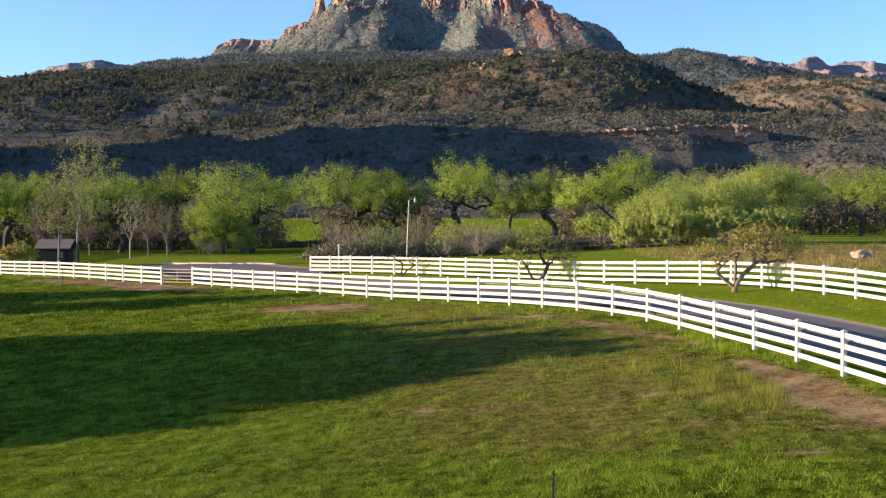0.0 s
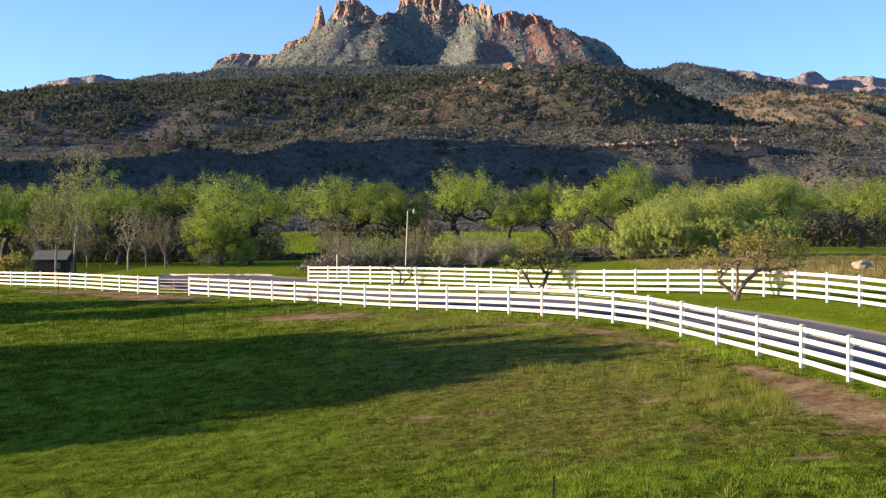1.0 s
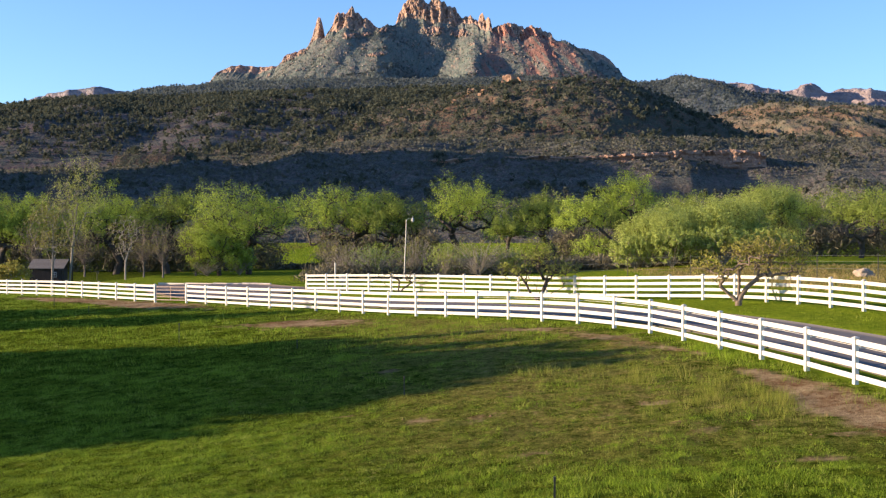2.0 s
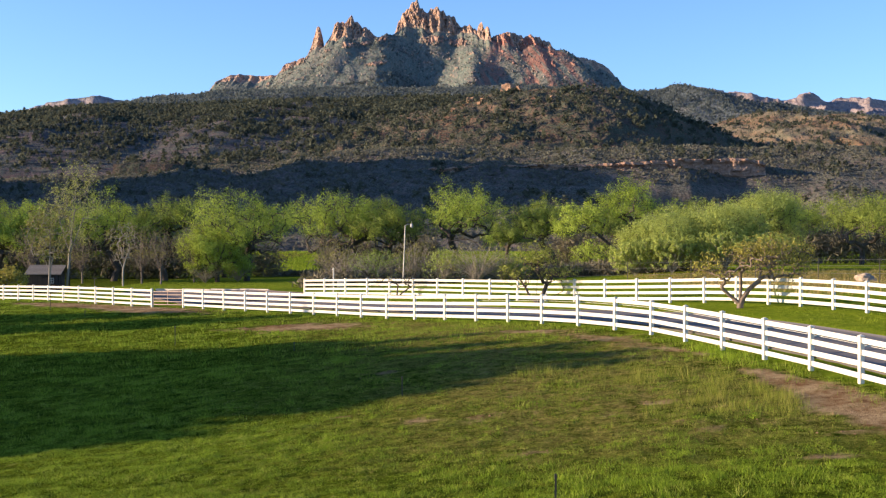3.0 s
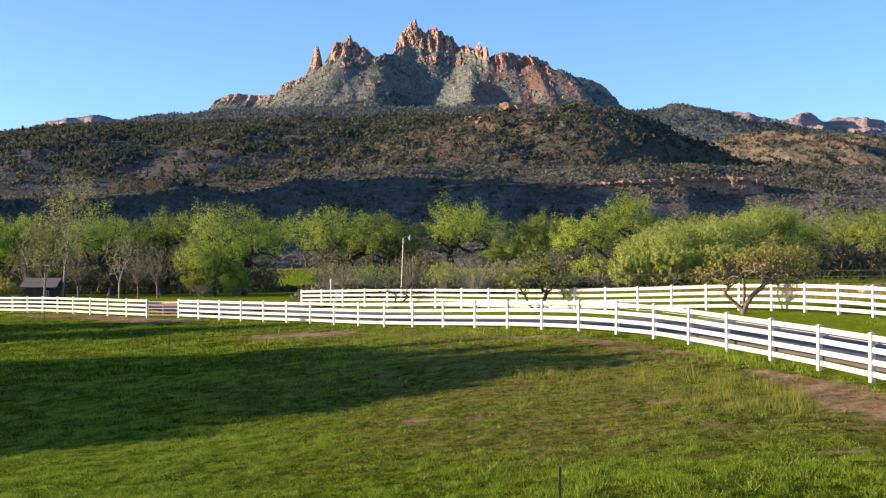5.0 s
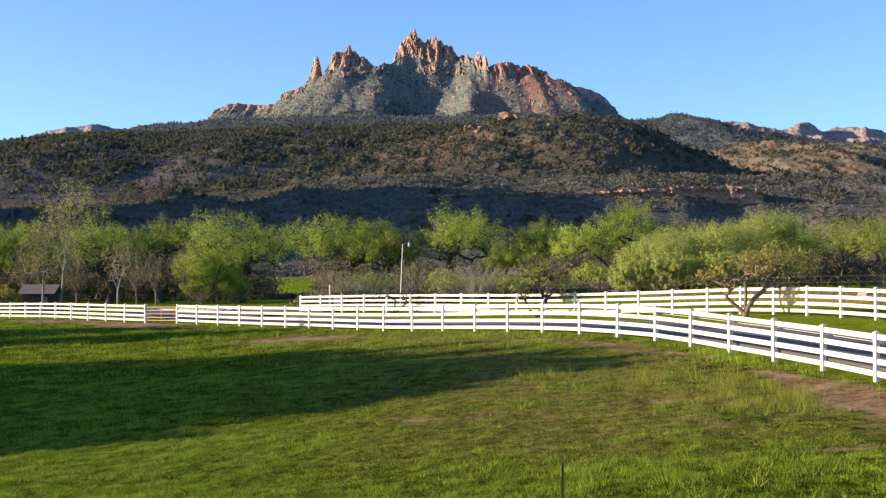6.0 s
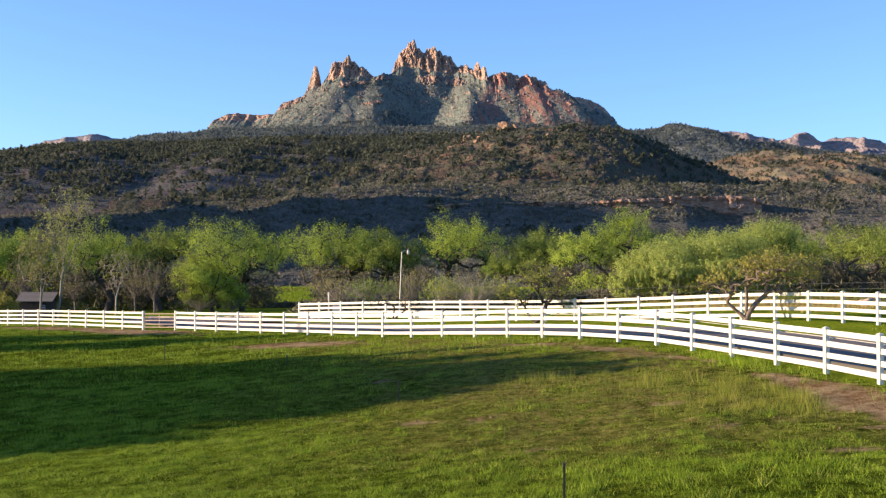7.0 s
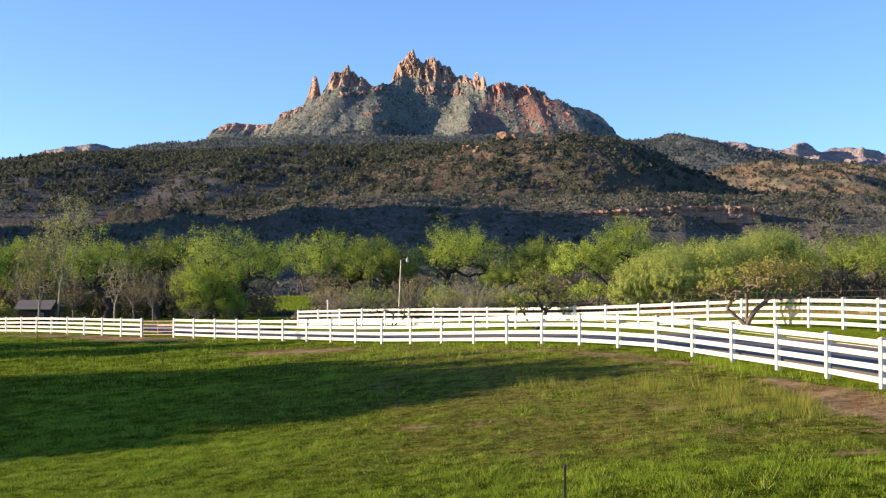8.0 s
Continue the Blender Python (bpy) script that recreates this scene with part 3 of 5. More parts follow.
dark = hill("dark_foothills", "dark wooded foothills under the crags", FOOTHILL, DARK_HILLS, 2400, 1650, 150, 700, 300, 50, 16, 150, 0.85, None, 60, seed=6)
hill("western_mesa", "distant haze-paled mesa on the skyline", MESA, WEST_MESA, 4740, 4100, 400, 150, 320, 50, 24, 120, 0.6, (0.2, 0.86), 70, seed=7, brush=0.5)
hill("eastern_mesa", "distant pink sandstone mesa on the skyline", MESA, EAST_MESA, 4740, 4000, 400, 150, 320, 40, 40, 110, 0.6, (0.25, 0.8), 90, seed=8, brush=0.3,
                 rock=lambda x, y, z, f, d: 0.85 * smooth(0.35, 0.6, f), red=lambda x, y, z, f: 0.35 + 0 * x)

# crags: towers as (place across, height, half-width at the foot, bluntness)
SHOULDER = [(-1150, 480), (-971, 540), (-840, 566), (-816, 600), (-800, 612), (-623, 630), (-590, 636), (-566, 664), (-521, 684), (-469, 704), (-443, 716), (-398, 745), (-330, 782), (-274, 786), (-236, 770), (-205, 762), (-171, 770),
            (-140, 790), (-20, 812), (62, 790), (90, 782), (159, 772), (262, 753), (338, 742), (384, 726), (406, 706), (444, 698), (510, 694), (572, 676), (613, 648), (644, 606), (675, 584), (736, 566), (900, 520)]
WEST_TOWERS = [(-443, 806, 22, 2.4), (-455, 768, 20, 1.6), (-398, 772, 22, 1.0), (-374, 822, 24, 1.9), (-357, 824, 22, 1.8), (-338, 812, 22, 1.2), (-324, 850, 26, 1.2), (-306, 826, 34, 1.1), (-272, 804, 34, 1.0)]
MAIN_TOWERS = [(-150, 812, 20, 1.2), (-138, 842, 24, 1.3), (-123, 866, 24, 1.3), (-104, 884, 24, 1.3), (-86, 907, 28, 1.15), (-66, 872, 24, 1.2), (-36, 868, 28, 1.2), (-14, 882, 32, 1.15), (8, 866, 28, 1.2),
          (28, 848, 26, 1.3), (46, 846, 20, 1.5), (60, 822, 18, 1.4), (84, 808, 18, 1.3), (104, 814, 24, 1.3), (122, 800, 16, 1.3)]
EAST_TOWERS = [(145, 824, 14, 2.6), (168, 806, 15, 2.2), (205, 776, 20, 2.0),
          (226, 780, 24, 2.0), (245, 789, 24, 2.0), (264, 785, 20, 2.0), (285, 777, 22, 1.9), (306, 770, 18, 1.9), (323, 778, 19, 2.0), (340, 769, 16, 1.9), (353, 771, 19, 2.0), (373, 756, 16, 1.9), (389, 752, 17, 2.4)]
# where the rock walls stand on the talus
WALL_FOOT = [(-1150, 470), (-840, 545), (-800, 580), (-620, 600), (-560, 630), (-470, 690), (-443, 708), (-390, 738), (-330, 752), (-250, 740), (-160, 772), (-100, 790), (-20, 768), (40, 764), (100, 766), (200, 728), (300, 712), (400, 706), (450, 694), (520, 655), (620, 615), (680, 560), (900, 500)]
# spurs as (place at the top, place at the toe, height, half-width to the west, half-width to the east)
SPURS = [(-190, -150, 76, 240, 100), (50, 175, 18, 150, 110), (400, 610, 98, 300, 100), (-450, -680, 40, 120, 90), (262, 285, 12, 80, 40), (-320, -540, 34, 120, 70), (-20, -30, 26, 80, 55), (330, 395, 16, 50, 30), (-700, -740, 26, 120, 80), (120, 90, 18, 50, 40)]
OUTCROPS = [(-317, 711, 34, 16), (-205, 735, 24, 16), (-262, 722, 22, 11), (-215, 622, 36, 11), (-500, 660, 30, 16), (-560, 640, 40, 12), (-30, 735, 50, 22), (60, 725, 40, 20)]


def crag_crest(x):
    crest = curve(SHOULDER, x) + 4 * fbm(x / 14, 0 * x, 3, 31)
    for place, top, half, blunt in WEST_TOWERS + MAIN_TOWERS + EAST_TOWERS:
        u = np.abs(x - place) / half
        crest = np.maximum(crest, crest + (top - crest) * np.clip(1 - u ** blunt, 0, 1))
    jag = smooth(-600, -560, x) * smooth(640, 560, x)
    return crest + jag * (4.5 * (fbm(x / 13, 0 * x, 3, 32, ridged=True) - 0.35) + 1.6 * noise2(x / 5.2, 0 * x, 37))


def crags():
    xs = np.r_[np.linspace(-1150, -620, 120), np.linspace(-620, 660, 680)[1:], np.linspace(660, 900, 40)[1:]]
    t = np.r_[np.linspace(0, 1, 84), 1 + np.linspace(0, 1, 54)[1:], 2 + np.linspace(0, 1, 8)[1:]]
    x, t = np.meshgrid(xs, t)
    up, wall = np.clip(t, 0, 1), np.clip(t - 1, 0, 1)
    even, ragged = curve(WALL_FOOT, x), 24 * fbm(x / 46, 0 * x, 4, 41)
    foot = even + ragged
    crest = np.maximum(crag_crest(x), foot + 6)
    z = 300 + (even - 300) * up ** 1.04 + ragged * smooth(0.8, 1.0, up) + (crest - foot) * wall
    y = 3560 + 650 * up + 78 * wall + 260 * np.clip(t - 2, 0, 1)
    slope = (t <= 1) * 1.0
    for top, toe, high, west, east_half in SPURS:
        line = top + (toe - top) * (1 - up) + 12 * fbm(up * 7, 0 * up + top, 3, 63)
        off = x - line
        ridge = np.clip(1 - np.where(off < 0, -off / west, off / east_half), 0, 1)
        z = z + 0.8 * high * ridge * (1.35 - 0.35 * ridge) * np.sin(np.pi * np.clip(up, 0, 1)) ** 0.55 * slope
    # gullies run down the talus, boulder fields roughen it
    ribs = fbm((x + 0.35 * (700 - z) * np.sign(x + 160)) / 52, up * 4, 4, 45, ridged=True)
    z = z + slope * np.sin(np.pi * np.clip(up, 0.02, 0.98)) ** 0.7 * (2.6 * (ribs - 0.4) + 5.0 * fbm(x / 60, y / 110, 3, 64) + 1.3 * fbm(x / 13, y / 20, 4, 65))
    outcrop = 0.8 * smooth(0.30, 0.42, fbm(x / 34, z / 20, 4, 51)) * smooth(0.35, 0.7, up)
    for px, pz, half, tall in OUTCROPS:
        blob = 1 - np.hypot((x - px) / half, (z - pz) / tall) + 0.9 * fbm(x / 11, z / 9, 3, 66)
        outcrop = np.maximum(outcrop, smooth(0.1, 0.4, blob))
    outcrop = outcrop * slope
    crack = fbm(x / 13, z / 30, 4, 48, ridged=True)
    y = y - 15 * outcrop * (0.2 + crack) - 5 * outcrop * fbm(x / 6, z / 6, 2, 49)
    # walls split by upright clefts and stepped by ledges
    cleft = np.abs(noise2(x / 34 + 0.004 * z, z / 260, 47))
    buttress = 46 * (0.5 - 1.9 * np.clip(cleft, 0, 0.45)) + 24 * (crack - 0.3) + 13 * (fbm(x / 5.5, z / 16, 3, 50, ridged=True) - 0.3)
    ledges = 2.5 * (np.floor((z + 9 * fbm(x / 40, z / 40, 2, 52)) / 17) * 17 - z) / 17
    y = y - np.sin(np.pi * np.clip(wall, 0, 1) * 0.93) ** 0.5 * (t > 1) * (t <= 2) * (0.62 * buttress + ledges)
    z = np.where(t > 2, z - 380 * np.maximum(t - 2, 0) ** 0.8, z)
    fleck = smooth(0.2, 0.42, fbm(x / 9, z / 8, 3, 55))
    rock = np.clip(smooth(0.0, 0.05, t - 1) * (0.62 + 0.5 * smooth(-0.3, 0.1, fbm(x / 26, z / 15, 4, 53))) + 0.9 * outcrop + 0.35 * fleck * slope * smooth(0.3, 0.6, up), 0, 1)
    # red earth apron under the serrated eastern crest
    apron = smooth(135, 200, x + 0.45 * (690 - z)) * smooth(430, 400, x - 1.0 * (690 - z)) * smooth(470, 540, z)
    streaks = smooth(-0.18, 0.16, fbm((x + 0.45 * z) / 26, z / 150, 4, 57) + 0.10 * smooth(590, 700, z) - 0.16 * smooth(60, 0, np.abs(x - 255 + 0.2 * (690 - z))))
    red = np.clip(1.25 * apron * streaks * smooth(800, 740, z) + 0.10 * wall + 0.2 * outcrop, 0, 1)
    # the eastern crest stands forward of the main peak and its end turns back
    fall = np.clip(715 - z, 0, 200)
    wander = 16 * fbm(x / 60, z / 60, 3, 58)
    reach = (1 - 0.050 * smooth(60, 210, x + 0.75 * fall + wander) + 0.068 * smooth(395, 620, x - 0.95 * fall + wander)
             - 0.022 * smooth(-600, -300, x + 1.1 * fall + wander) + 0.026 * smooth(-250, -130, x - 0.15 * fall + 1.5 * wander) - 0.010 * smooth(-110, 0, x - 0.5 * fall + wander))
    x, y, z = x * reach, 2 + (y - 2) * reach, 4 + (z - 4) * reach
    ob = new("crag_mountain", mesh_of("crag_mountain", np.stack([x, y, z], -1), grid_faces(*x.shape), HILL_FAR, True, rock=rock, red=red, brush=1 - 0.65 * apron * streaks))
    tagged(ob, "jagged red and buff sandstone crags above green talus", "mountain", kind="structure")
    rows = 84
    return ob, x[:rows], y[:rows], z[:rows], np.clip(rock + 0.9 * apron * streaks, 0, 1)[:rows]


crag = crags()


# ---------------------------------------------------------------- trees
def tubes(nodes, parents, radius):
    """Tapered limbs: one short frustum for each length of the skeleton."""
    kids = np.arange(len(nodes))[parents >= 0]
    verts, faces, count = [], [], 0
    for sides, pick in ((7, radius[kids] >= 0.09), (5, (radius[kids] < 0.09) & (radius[kids] >= 0.03)), (3, radius[kids] < 0.03)):
        k = kids[pick]
        if not len(k):
            continue
        a, b = nodes[parents[k]], nodes[k]
        ra, rb = np.minimum(radius[parents[k]], radius[k] * 1.35), radius[k]
        way = (b - a) / np.maximum(1e-6, np.linalg.norm(b - a, axis=1))[:, None]
        ref = np.where(np.abs(way[:, 2:]) > 0.9, [[1.0, 0, 0]], [[0, 0, 1.0]])
        u = np.cross(way, ref)
        u /= np.linalg.norm(u, axis=1)[:, None]
        v = np.cross(way, u)
        t = np.arange(sides) * 2 * np.pi / sides
        ring = np.cos(t)[None, :, None] * u[:, None] + np.sin(t)[None, :, None] * v[:, None]
        low, high = a[:, None] + ring * ra[:, None, None], b[:, None] + way[:, None] * 0.3 * rb[:, None, None] + ring * rb[:, None, None]
        n = len(k)
        verts.append(np.concatenate([low, high], 1).reshape(-1, 3))
        base = count + np.arange(n)[:, None] * 2 * sides
        i = np.arange(sides)
        j = (i + 1) % sides
        faces.append(np.stack([base + i, base + j, base + sides + j, base + sides + i], -1).reshape(-1, 4))
        count += n * 2 * sides
    return np.vstack(verts), np.vstack(faces)


def blades(centres, size, gen, droop=0.0, long=1.6, out=None, turn=0.9):
    """Small three-cornered leaves turned at random, or facing more or less outwards along the ways given."""
    n = len(centres)
    a = gen.normal(size=(n, 3))
    a[:, 2] -= droop
    if out is not None:
        face = out + gen.normal(size=(n, 3)) * turn
        face /= np.linalg.norm(face, axis=1)[:, None] + 1e-6
        a -= (a * face).sum(1)[:, None] * face
    a /= np.linalg.norm(a, axis=1)[:, None]
    b = np.cross(a, gen.normal(size=(n, 3)) if out is None else face)
    b /= np.linalg.norm(b, axis=1)[:, None]
    s = (size * gen.uniform(0.6, 1.3, n))[:, None]
    p = [centres - a * s * long * 0.5 - b * s * 0.5, centres - a * s * long * 0.5 + b * s * 0.5, centres + a * s * long * 0.6]
    return np.stack(p, 1).reshape(-1, 3), np.arange(3 * n).reshape(-1, 3)


def grow(gen, lobes, trunk, tips, base_radius, reach=3, wiggle=0.10, shell=0.45, stems=1, sag=0.0, limbs=(), fan=0.0, twig=0.0, clumps=0, clump=0.8):
    """A skeleton that reaches from the trunk to places scattered through the crown's lobes."""
    nodes, parents = [], []
    for k in range(stems):
        last = -1
        lean = Vector((0, 0, 0)) if stems == 1 else Vector((gen.uniform(-1, 1), gen.uniform(-1, 1), 0)) * trunk[-1][2] * 0.5
        for n, p in enumerate(trunk):
            nodes.append(np.array(p, float) + np.array(lean) * n / max(1, len(trunk) - 1))
            parents.append(last)
            last = len(nodes) - 1
    for limb in limbs:
        last = len(trunk) - 1
        for p in limb:
            nodes.append(np.array(p, float))
            parents.append(last)
            last = len(nodes) - 1
    lobes = np.array(lobes, float)
    share = lobes[:, 3] * lobes[:, 4] * lobes[:, 5]
    which = gen.choice(len(lobes), tips, p=share / share.sum())
    way = gen.normal(size=(tips, 3))
    way /= np.linalg.norm(way, axis=1)[:, None]
    way[:, 2] = np.where(gen.random(tips) < 0.6, np.abs(way[:, 2]), way[:, 2])
    far = gen.random(tips) ** shell
    goals = lobes[which, :3] + way * far[:, None] * lobes[which, 3:6]
    if clumps:
        goals = goals[gen.integers(0, clumps, tips)] + gen.normal(size=(tips, 3)) * (clump, clump, 0.7 * clump)
    goals[:, 2] = np.maximum(goals[:, 2], 0.3)
    top = np.array(trunk[-1], float)
    ends = []
    for g in goals[np.argsort(np.linalg.norm(goals - top, axis=1))]:
        have = np.array(nodes)
        d = np.linalg.norm(have - g, axis=1) + 0.5 * np.maximum(0, have[:, 2] - g[2]) + 0.25 * np.maximum(0, top[2] * 0.75 - have[:, 2])
        roots = len(trunk) * stems
        near = int(np.argmin(d[:roots])) if gen.random() < fan else int(np.argmin(d))
        start, last = have[near], near
        length = np.linalg.norm(g - start)
        for s in range(1, reach + 1):
            t = s / reach
            p = start + (g - start) * t + gen.normal(size=3) * wiggle * length * (1 - t) * 0.7
            p[2] += 0.12 * length * math.sin(math.pi * t) - sag * length * t * t
            nodes.append(p)
            parents.append(last)
            last = len(nodes) - 1
        ends.append(last)
    nodes, parents = np.array(nodes), np.array(parents)
    load = np.zeros(len(nodes))
    load[ends] = 1
    for n in range(len(nodes) - 1, -1, -1):
        if parents[n] >= 0:
            load[parents[n]] += load[n]
    radius = base_radius * (np.maximum(load, 0.5) / load.max()) ** 0.5
    radius = np.maximum(radius, twig)
    return nodes, parents, radius, np.array(ends)


def tree(name, label, place, lobes, trunk, tips, base_radius, bark, leaf, leaves, leaf_size, cluster, seed, category="tree", bare=0.0, wiggle=0.10, shell=0.45, stems=1, sag=0.0, group="", droop=0.0, limbs=(), lift=0.7, fan=0.0, twig=0.0, clumps=0, clump=0.8, skirt=0.0):
    gen = np.random.default_rng(seed)
    nodes, parents, radius, ends = grow(gen, lobes, trunk, tips, base_radius, 3, wiggle, shell, stems, sag, limbs, fan, twig, clumps, clump)
    thing = empty(name, place)
    tagged(thing, label, category, group)
    v, f = tubes(nodes, parents, radius)
    v = v - (0, 0, 0.15)
    part("trunk", mesh_of("trunk", v, f, bark, False), bark, thing)
    height = np.max(nodes[:, 2])
    inner = smooth(0.62, 0.40, nodes[ends, 2] / height) * smooth(1.0, 0.55, np.hypot(nodes[ends, 0], nodes[ends, 1]) / np.max(np.abs(nodes[:, :2])))
    keep = ends[gen.random(len(ends)) >= np.maximum(bare, skirt * inner)]
    if leaves and len(keep):
        # leaves sit along upswept sprays at the ends of the twigs
        way = nodes[keep] - nodes[parents[keep]]
        way = way / np.linalg.norm(way, axis=1)[:, None] + (0, 0, lift)
        way /= np.linalg.norm(way, axis=1)[:, None]
        spray = cluster * 3.0 * gen.uniform(0.5, 1.3, len(keep))
        t = gen.random((len(keep), leaves, 1)) ** 0.8
        at = nodes[keep][:, None] + way[:, None] * (t - 0.25) * spray[:, None, None]
        at = at + gen.normal(size=at.shape) * cluster * 0.62 * (1.1 - 0.55 * t)
        out = at - (nodes[keep] + way * 0.15 * spray[:, None])[:, None] + (0, 0, 0.25 * cluster)
        out = out / (np.linalg.norm(out, axis=2)[..., None] + 1e-6)
        whole = at - (at.reshape(-1, 3).mean(0) - (0, 0, 0.15 * np.ptp(nodes[:, 2])))
        out = (0.7 * out + 0.8 * whole / (np.linalg.norm(whole, axis=2)[..., None] + 1e-6)).reshape(-1, 3)
        at = at.reshape(-1, 3)
        at[:, 2] = np.maximum(at[:, 2], 0.05)
        v, f = blades(at, leaf_size, gen, droop, 1.6, out, 0.6)
        part("crown", mesh_of("crown", v, f, leaf), leaf, thing)
    return thing


def cottonwood(x, y, height, half, seed, leaf=None, name="cottonwood_tree", label="spring-green cottonwood with dark spreading limbs", tips=220, leaves=104, base=0.14, bark=None, bare=0.13, lop=0.0, size=0.102, low=False, clumpy=True):
    """A broad riverside tree with a many-lobed, uneven crown."""
    gen = np.random.default_rng(seed + 900)
    h, w = height - (1.2 if not size > 0.2 else 0.0), half
    lobes = []
    for k in range(9):
        a = k * 2.4 + gen.uniform(-0.4, 0.4)
        r = w * gen.uniform(0.40, 0.80)
        zc = h * gen.uniform(0.42 if low is not None else 0.52, 0.78) * (1 - 0.12 * r / w)
        s = w * gen.uniform(0.34, 0.50)
        lobes.append((r * math.cos(a) + lop * w * 0.2, r * math.sin(a) * 0.9, zc, s, s, min(s * 0.9, h - zc)))
    lobes.append((lop * w * 0.3, 0, h * 0.80, w * 0.42, w * 0.42, h * 0.20))
    lobes.append((-w * 0.25, 0, h * 0.62, w * 0.5, w * 0.5, h * 0.22))
    if low:
        lobes += [(-w * 0.55, -w * 0.2, h * 0.25, w * 0.42, w * 0.4, h * 0.2), (w * 0.5, -w * 0.2, h * 0.28, w * 0.4, w * 0.4, h * 0.2)]
    lean = gen.uniform(-0.08, 0.08) * h
    trunk = [(0, 0, 0), (lean * 0.3, 0, h * 0.09), (lean * 0.8, 0.1, h * base)]
    return tree(name, label, (x, y, gz(x, y)), lobes, trunk, tips, 0.034 * h + 0.05, bark or BARK_LIMB, leaf or LEAF_SPRING, leaves, size, 0.060 * w + 0.26, seed, bare=bare, wiggle=0.13, twig=0.022 if size < 0.2 else 0.0, skirt=0.0 if low or size > 0.2 else 0.9, clumps=int(13 * w) if clumpy and size < 0.2 else 0, clump=0.10 * w + 0.20)


def thicket_bush(x, y, height, half, seed, leaf, leaves, name="bush", label="twiggy grey riverside bush just leafing out", bark=None, tips=340, group="bushes by the meadow"):
    lobes = [(0, 0, height * 0.58, half, half, height * 0.42), (half * 0.4, 0, height * 0.5, half * 0.7, half * 0.6, height * 0.4), (-half * 0.5, 0, height * 0.4, half * 0.6, half * 0.6, height * 0.35)]
    return tree(name, label, (x, y, gz(x, y)), lobes, [(0, 0, 0), (0, 0, height * 0.10)], tips, 0.035, bark or TWIG_GREY, leaf, leaves, 0.09, 0.16, seed, "bush", 0.1, 0.05, 0.5, 7, group=group, lift=1.2, fan=0.45, twig=0.011)


# riverside row
ROW = [(-63.0, 158, 11.5, 6.5, 1, LEAF_DEEP), (-55.5, 150, 11.2, 4.6, 2, LEAF_SPRING), (-50.5, 152, 11.6, 4.2, 3, LEAF_SPRING), (-42.5, 156, 12.8, 6.6, 4, LEAF_SPRING),
       (-36.2, 158, 12.2, 5.4, 5, LEAF_DEEP), (-24.2, 150, 11.7, 8.0, 6, LEAF_SPRING), (-15.0, 165, 13.2, 6.2, 7, LEAF_SPRING), (-10.6, 168, 11.8, 4.2, 8, LEAF_SPRING),
       (-6.2, 165, 11.6, 5.2, 9, LEAF_DEEP), (2.6, 163, 12.8, 6.8, 10, LEAF_SPRING), (11.0, 190, 9.4, 4.2, 11, LEAF_DEEP), (15.0, 162, 11.2, 5.0, 12, LEAF_DEEP),
       (45.5, 168, 10.8, 6.4, 16, LEAF_SPRING), (53.5, 152, 10.0, 6.2, 17, LEAF_DEEP), (61.0, 156, 10.3, 6.2, 18, LEAF_SPRING), (70.0, 160, 10.6, 6.5, 19, LEAF_SPRING)]
BACK_ROW = [(-27.3, 147, 8.4, 4.0, 30, LEAF_SPRING), (-47.0, 170, 11.0, 6.0, 20, LEAF_DEEP), (-31.0, 172, 10.0, 6.0, 25, LEAF_DEEP), (-58.0, 172, 10.5, 6.0, 26, LEAF_DEEP), (27.5, 172, 8.8, 6.0, 27, LEAF_DEEP), (37.0, 174, 9.6, 6.5, 28, LEAF_DEEP), (56.0, 176, 9.8, 6.5, 29, LEAF_DEEP)]
for x, y, h, w, seed, leaf in ROW + BACK_ROW:
    cottonwood(x, y, h, w, seed, leaf, lop=(seed % 3 - 1) * 0.8, low=None if seed in (6, 10, 11, 12) else seed == 30)
for x, y, h, w, seed in ((22.6, 118, 6.9, 4.7, 14), (28.2, 119, 7.4, 4.6, 13), (37.4, 138, 10.5, 5.0, 15)):
    cottonwood(x, y, h, w, seed, LEAF_WILLOW, "willow_tree", "pale grey-green willow with a rounded dense crown", 520, 80, 0.07, BARK_DARK, 0.04, size=0.085, low=True, clumpy=False)

tree("cottonwood_tree", "spring-green cottonwood with dark leaning forked limbs", (22.8, 150, gz(22.8, 150)),
     [(1.3, 0, 8.5, 2.5, 2.3, 2.3), (0.2, 0, 7.0, 2.2, 2.2, 1.9), (-4.6, 0, 6.4, 2.5, 2.2, 1.6), (-3.0, 0.3, 5.2, 1.8, 1.8, 1.2), (3.0, 0, 6.4, 1.8, 1.8, 1.7), (-6.4, 0, 4.6, 1.6, 1.6, 1.2), (-3.2, -0.8, 1.9, 2.0, 1.8, 1.4), (2.2, -1.0, 2.0, 1.8, 1.7, 1.5)],
     [(0, 0, 0), (-0.1, 0, 0.6), (-0.15, 0, 1.2)], 250, 0.30, BARK_LIMB, LEAF_SPRING, 104, 0.102, 0.62, 13, bare=0.13, wiggle=0.13, twig=0.022, clumps=86, clump=0.78,
     limbs=[[(-0.9, 0, 2.3), (-2.3, 0.1, 3.6), (-4.0, 0.1, 5.0)], [(0.5, 0, 2.4), (1.2, 0.1, 4.2), (1.0, 0.1, 6.4)], [(1.3, 0.2, 3.0), (2.4, 0.2, 4.8)]])

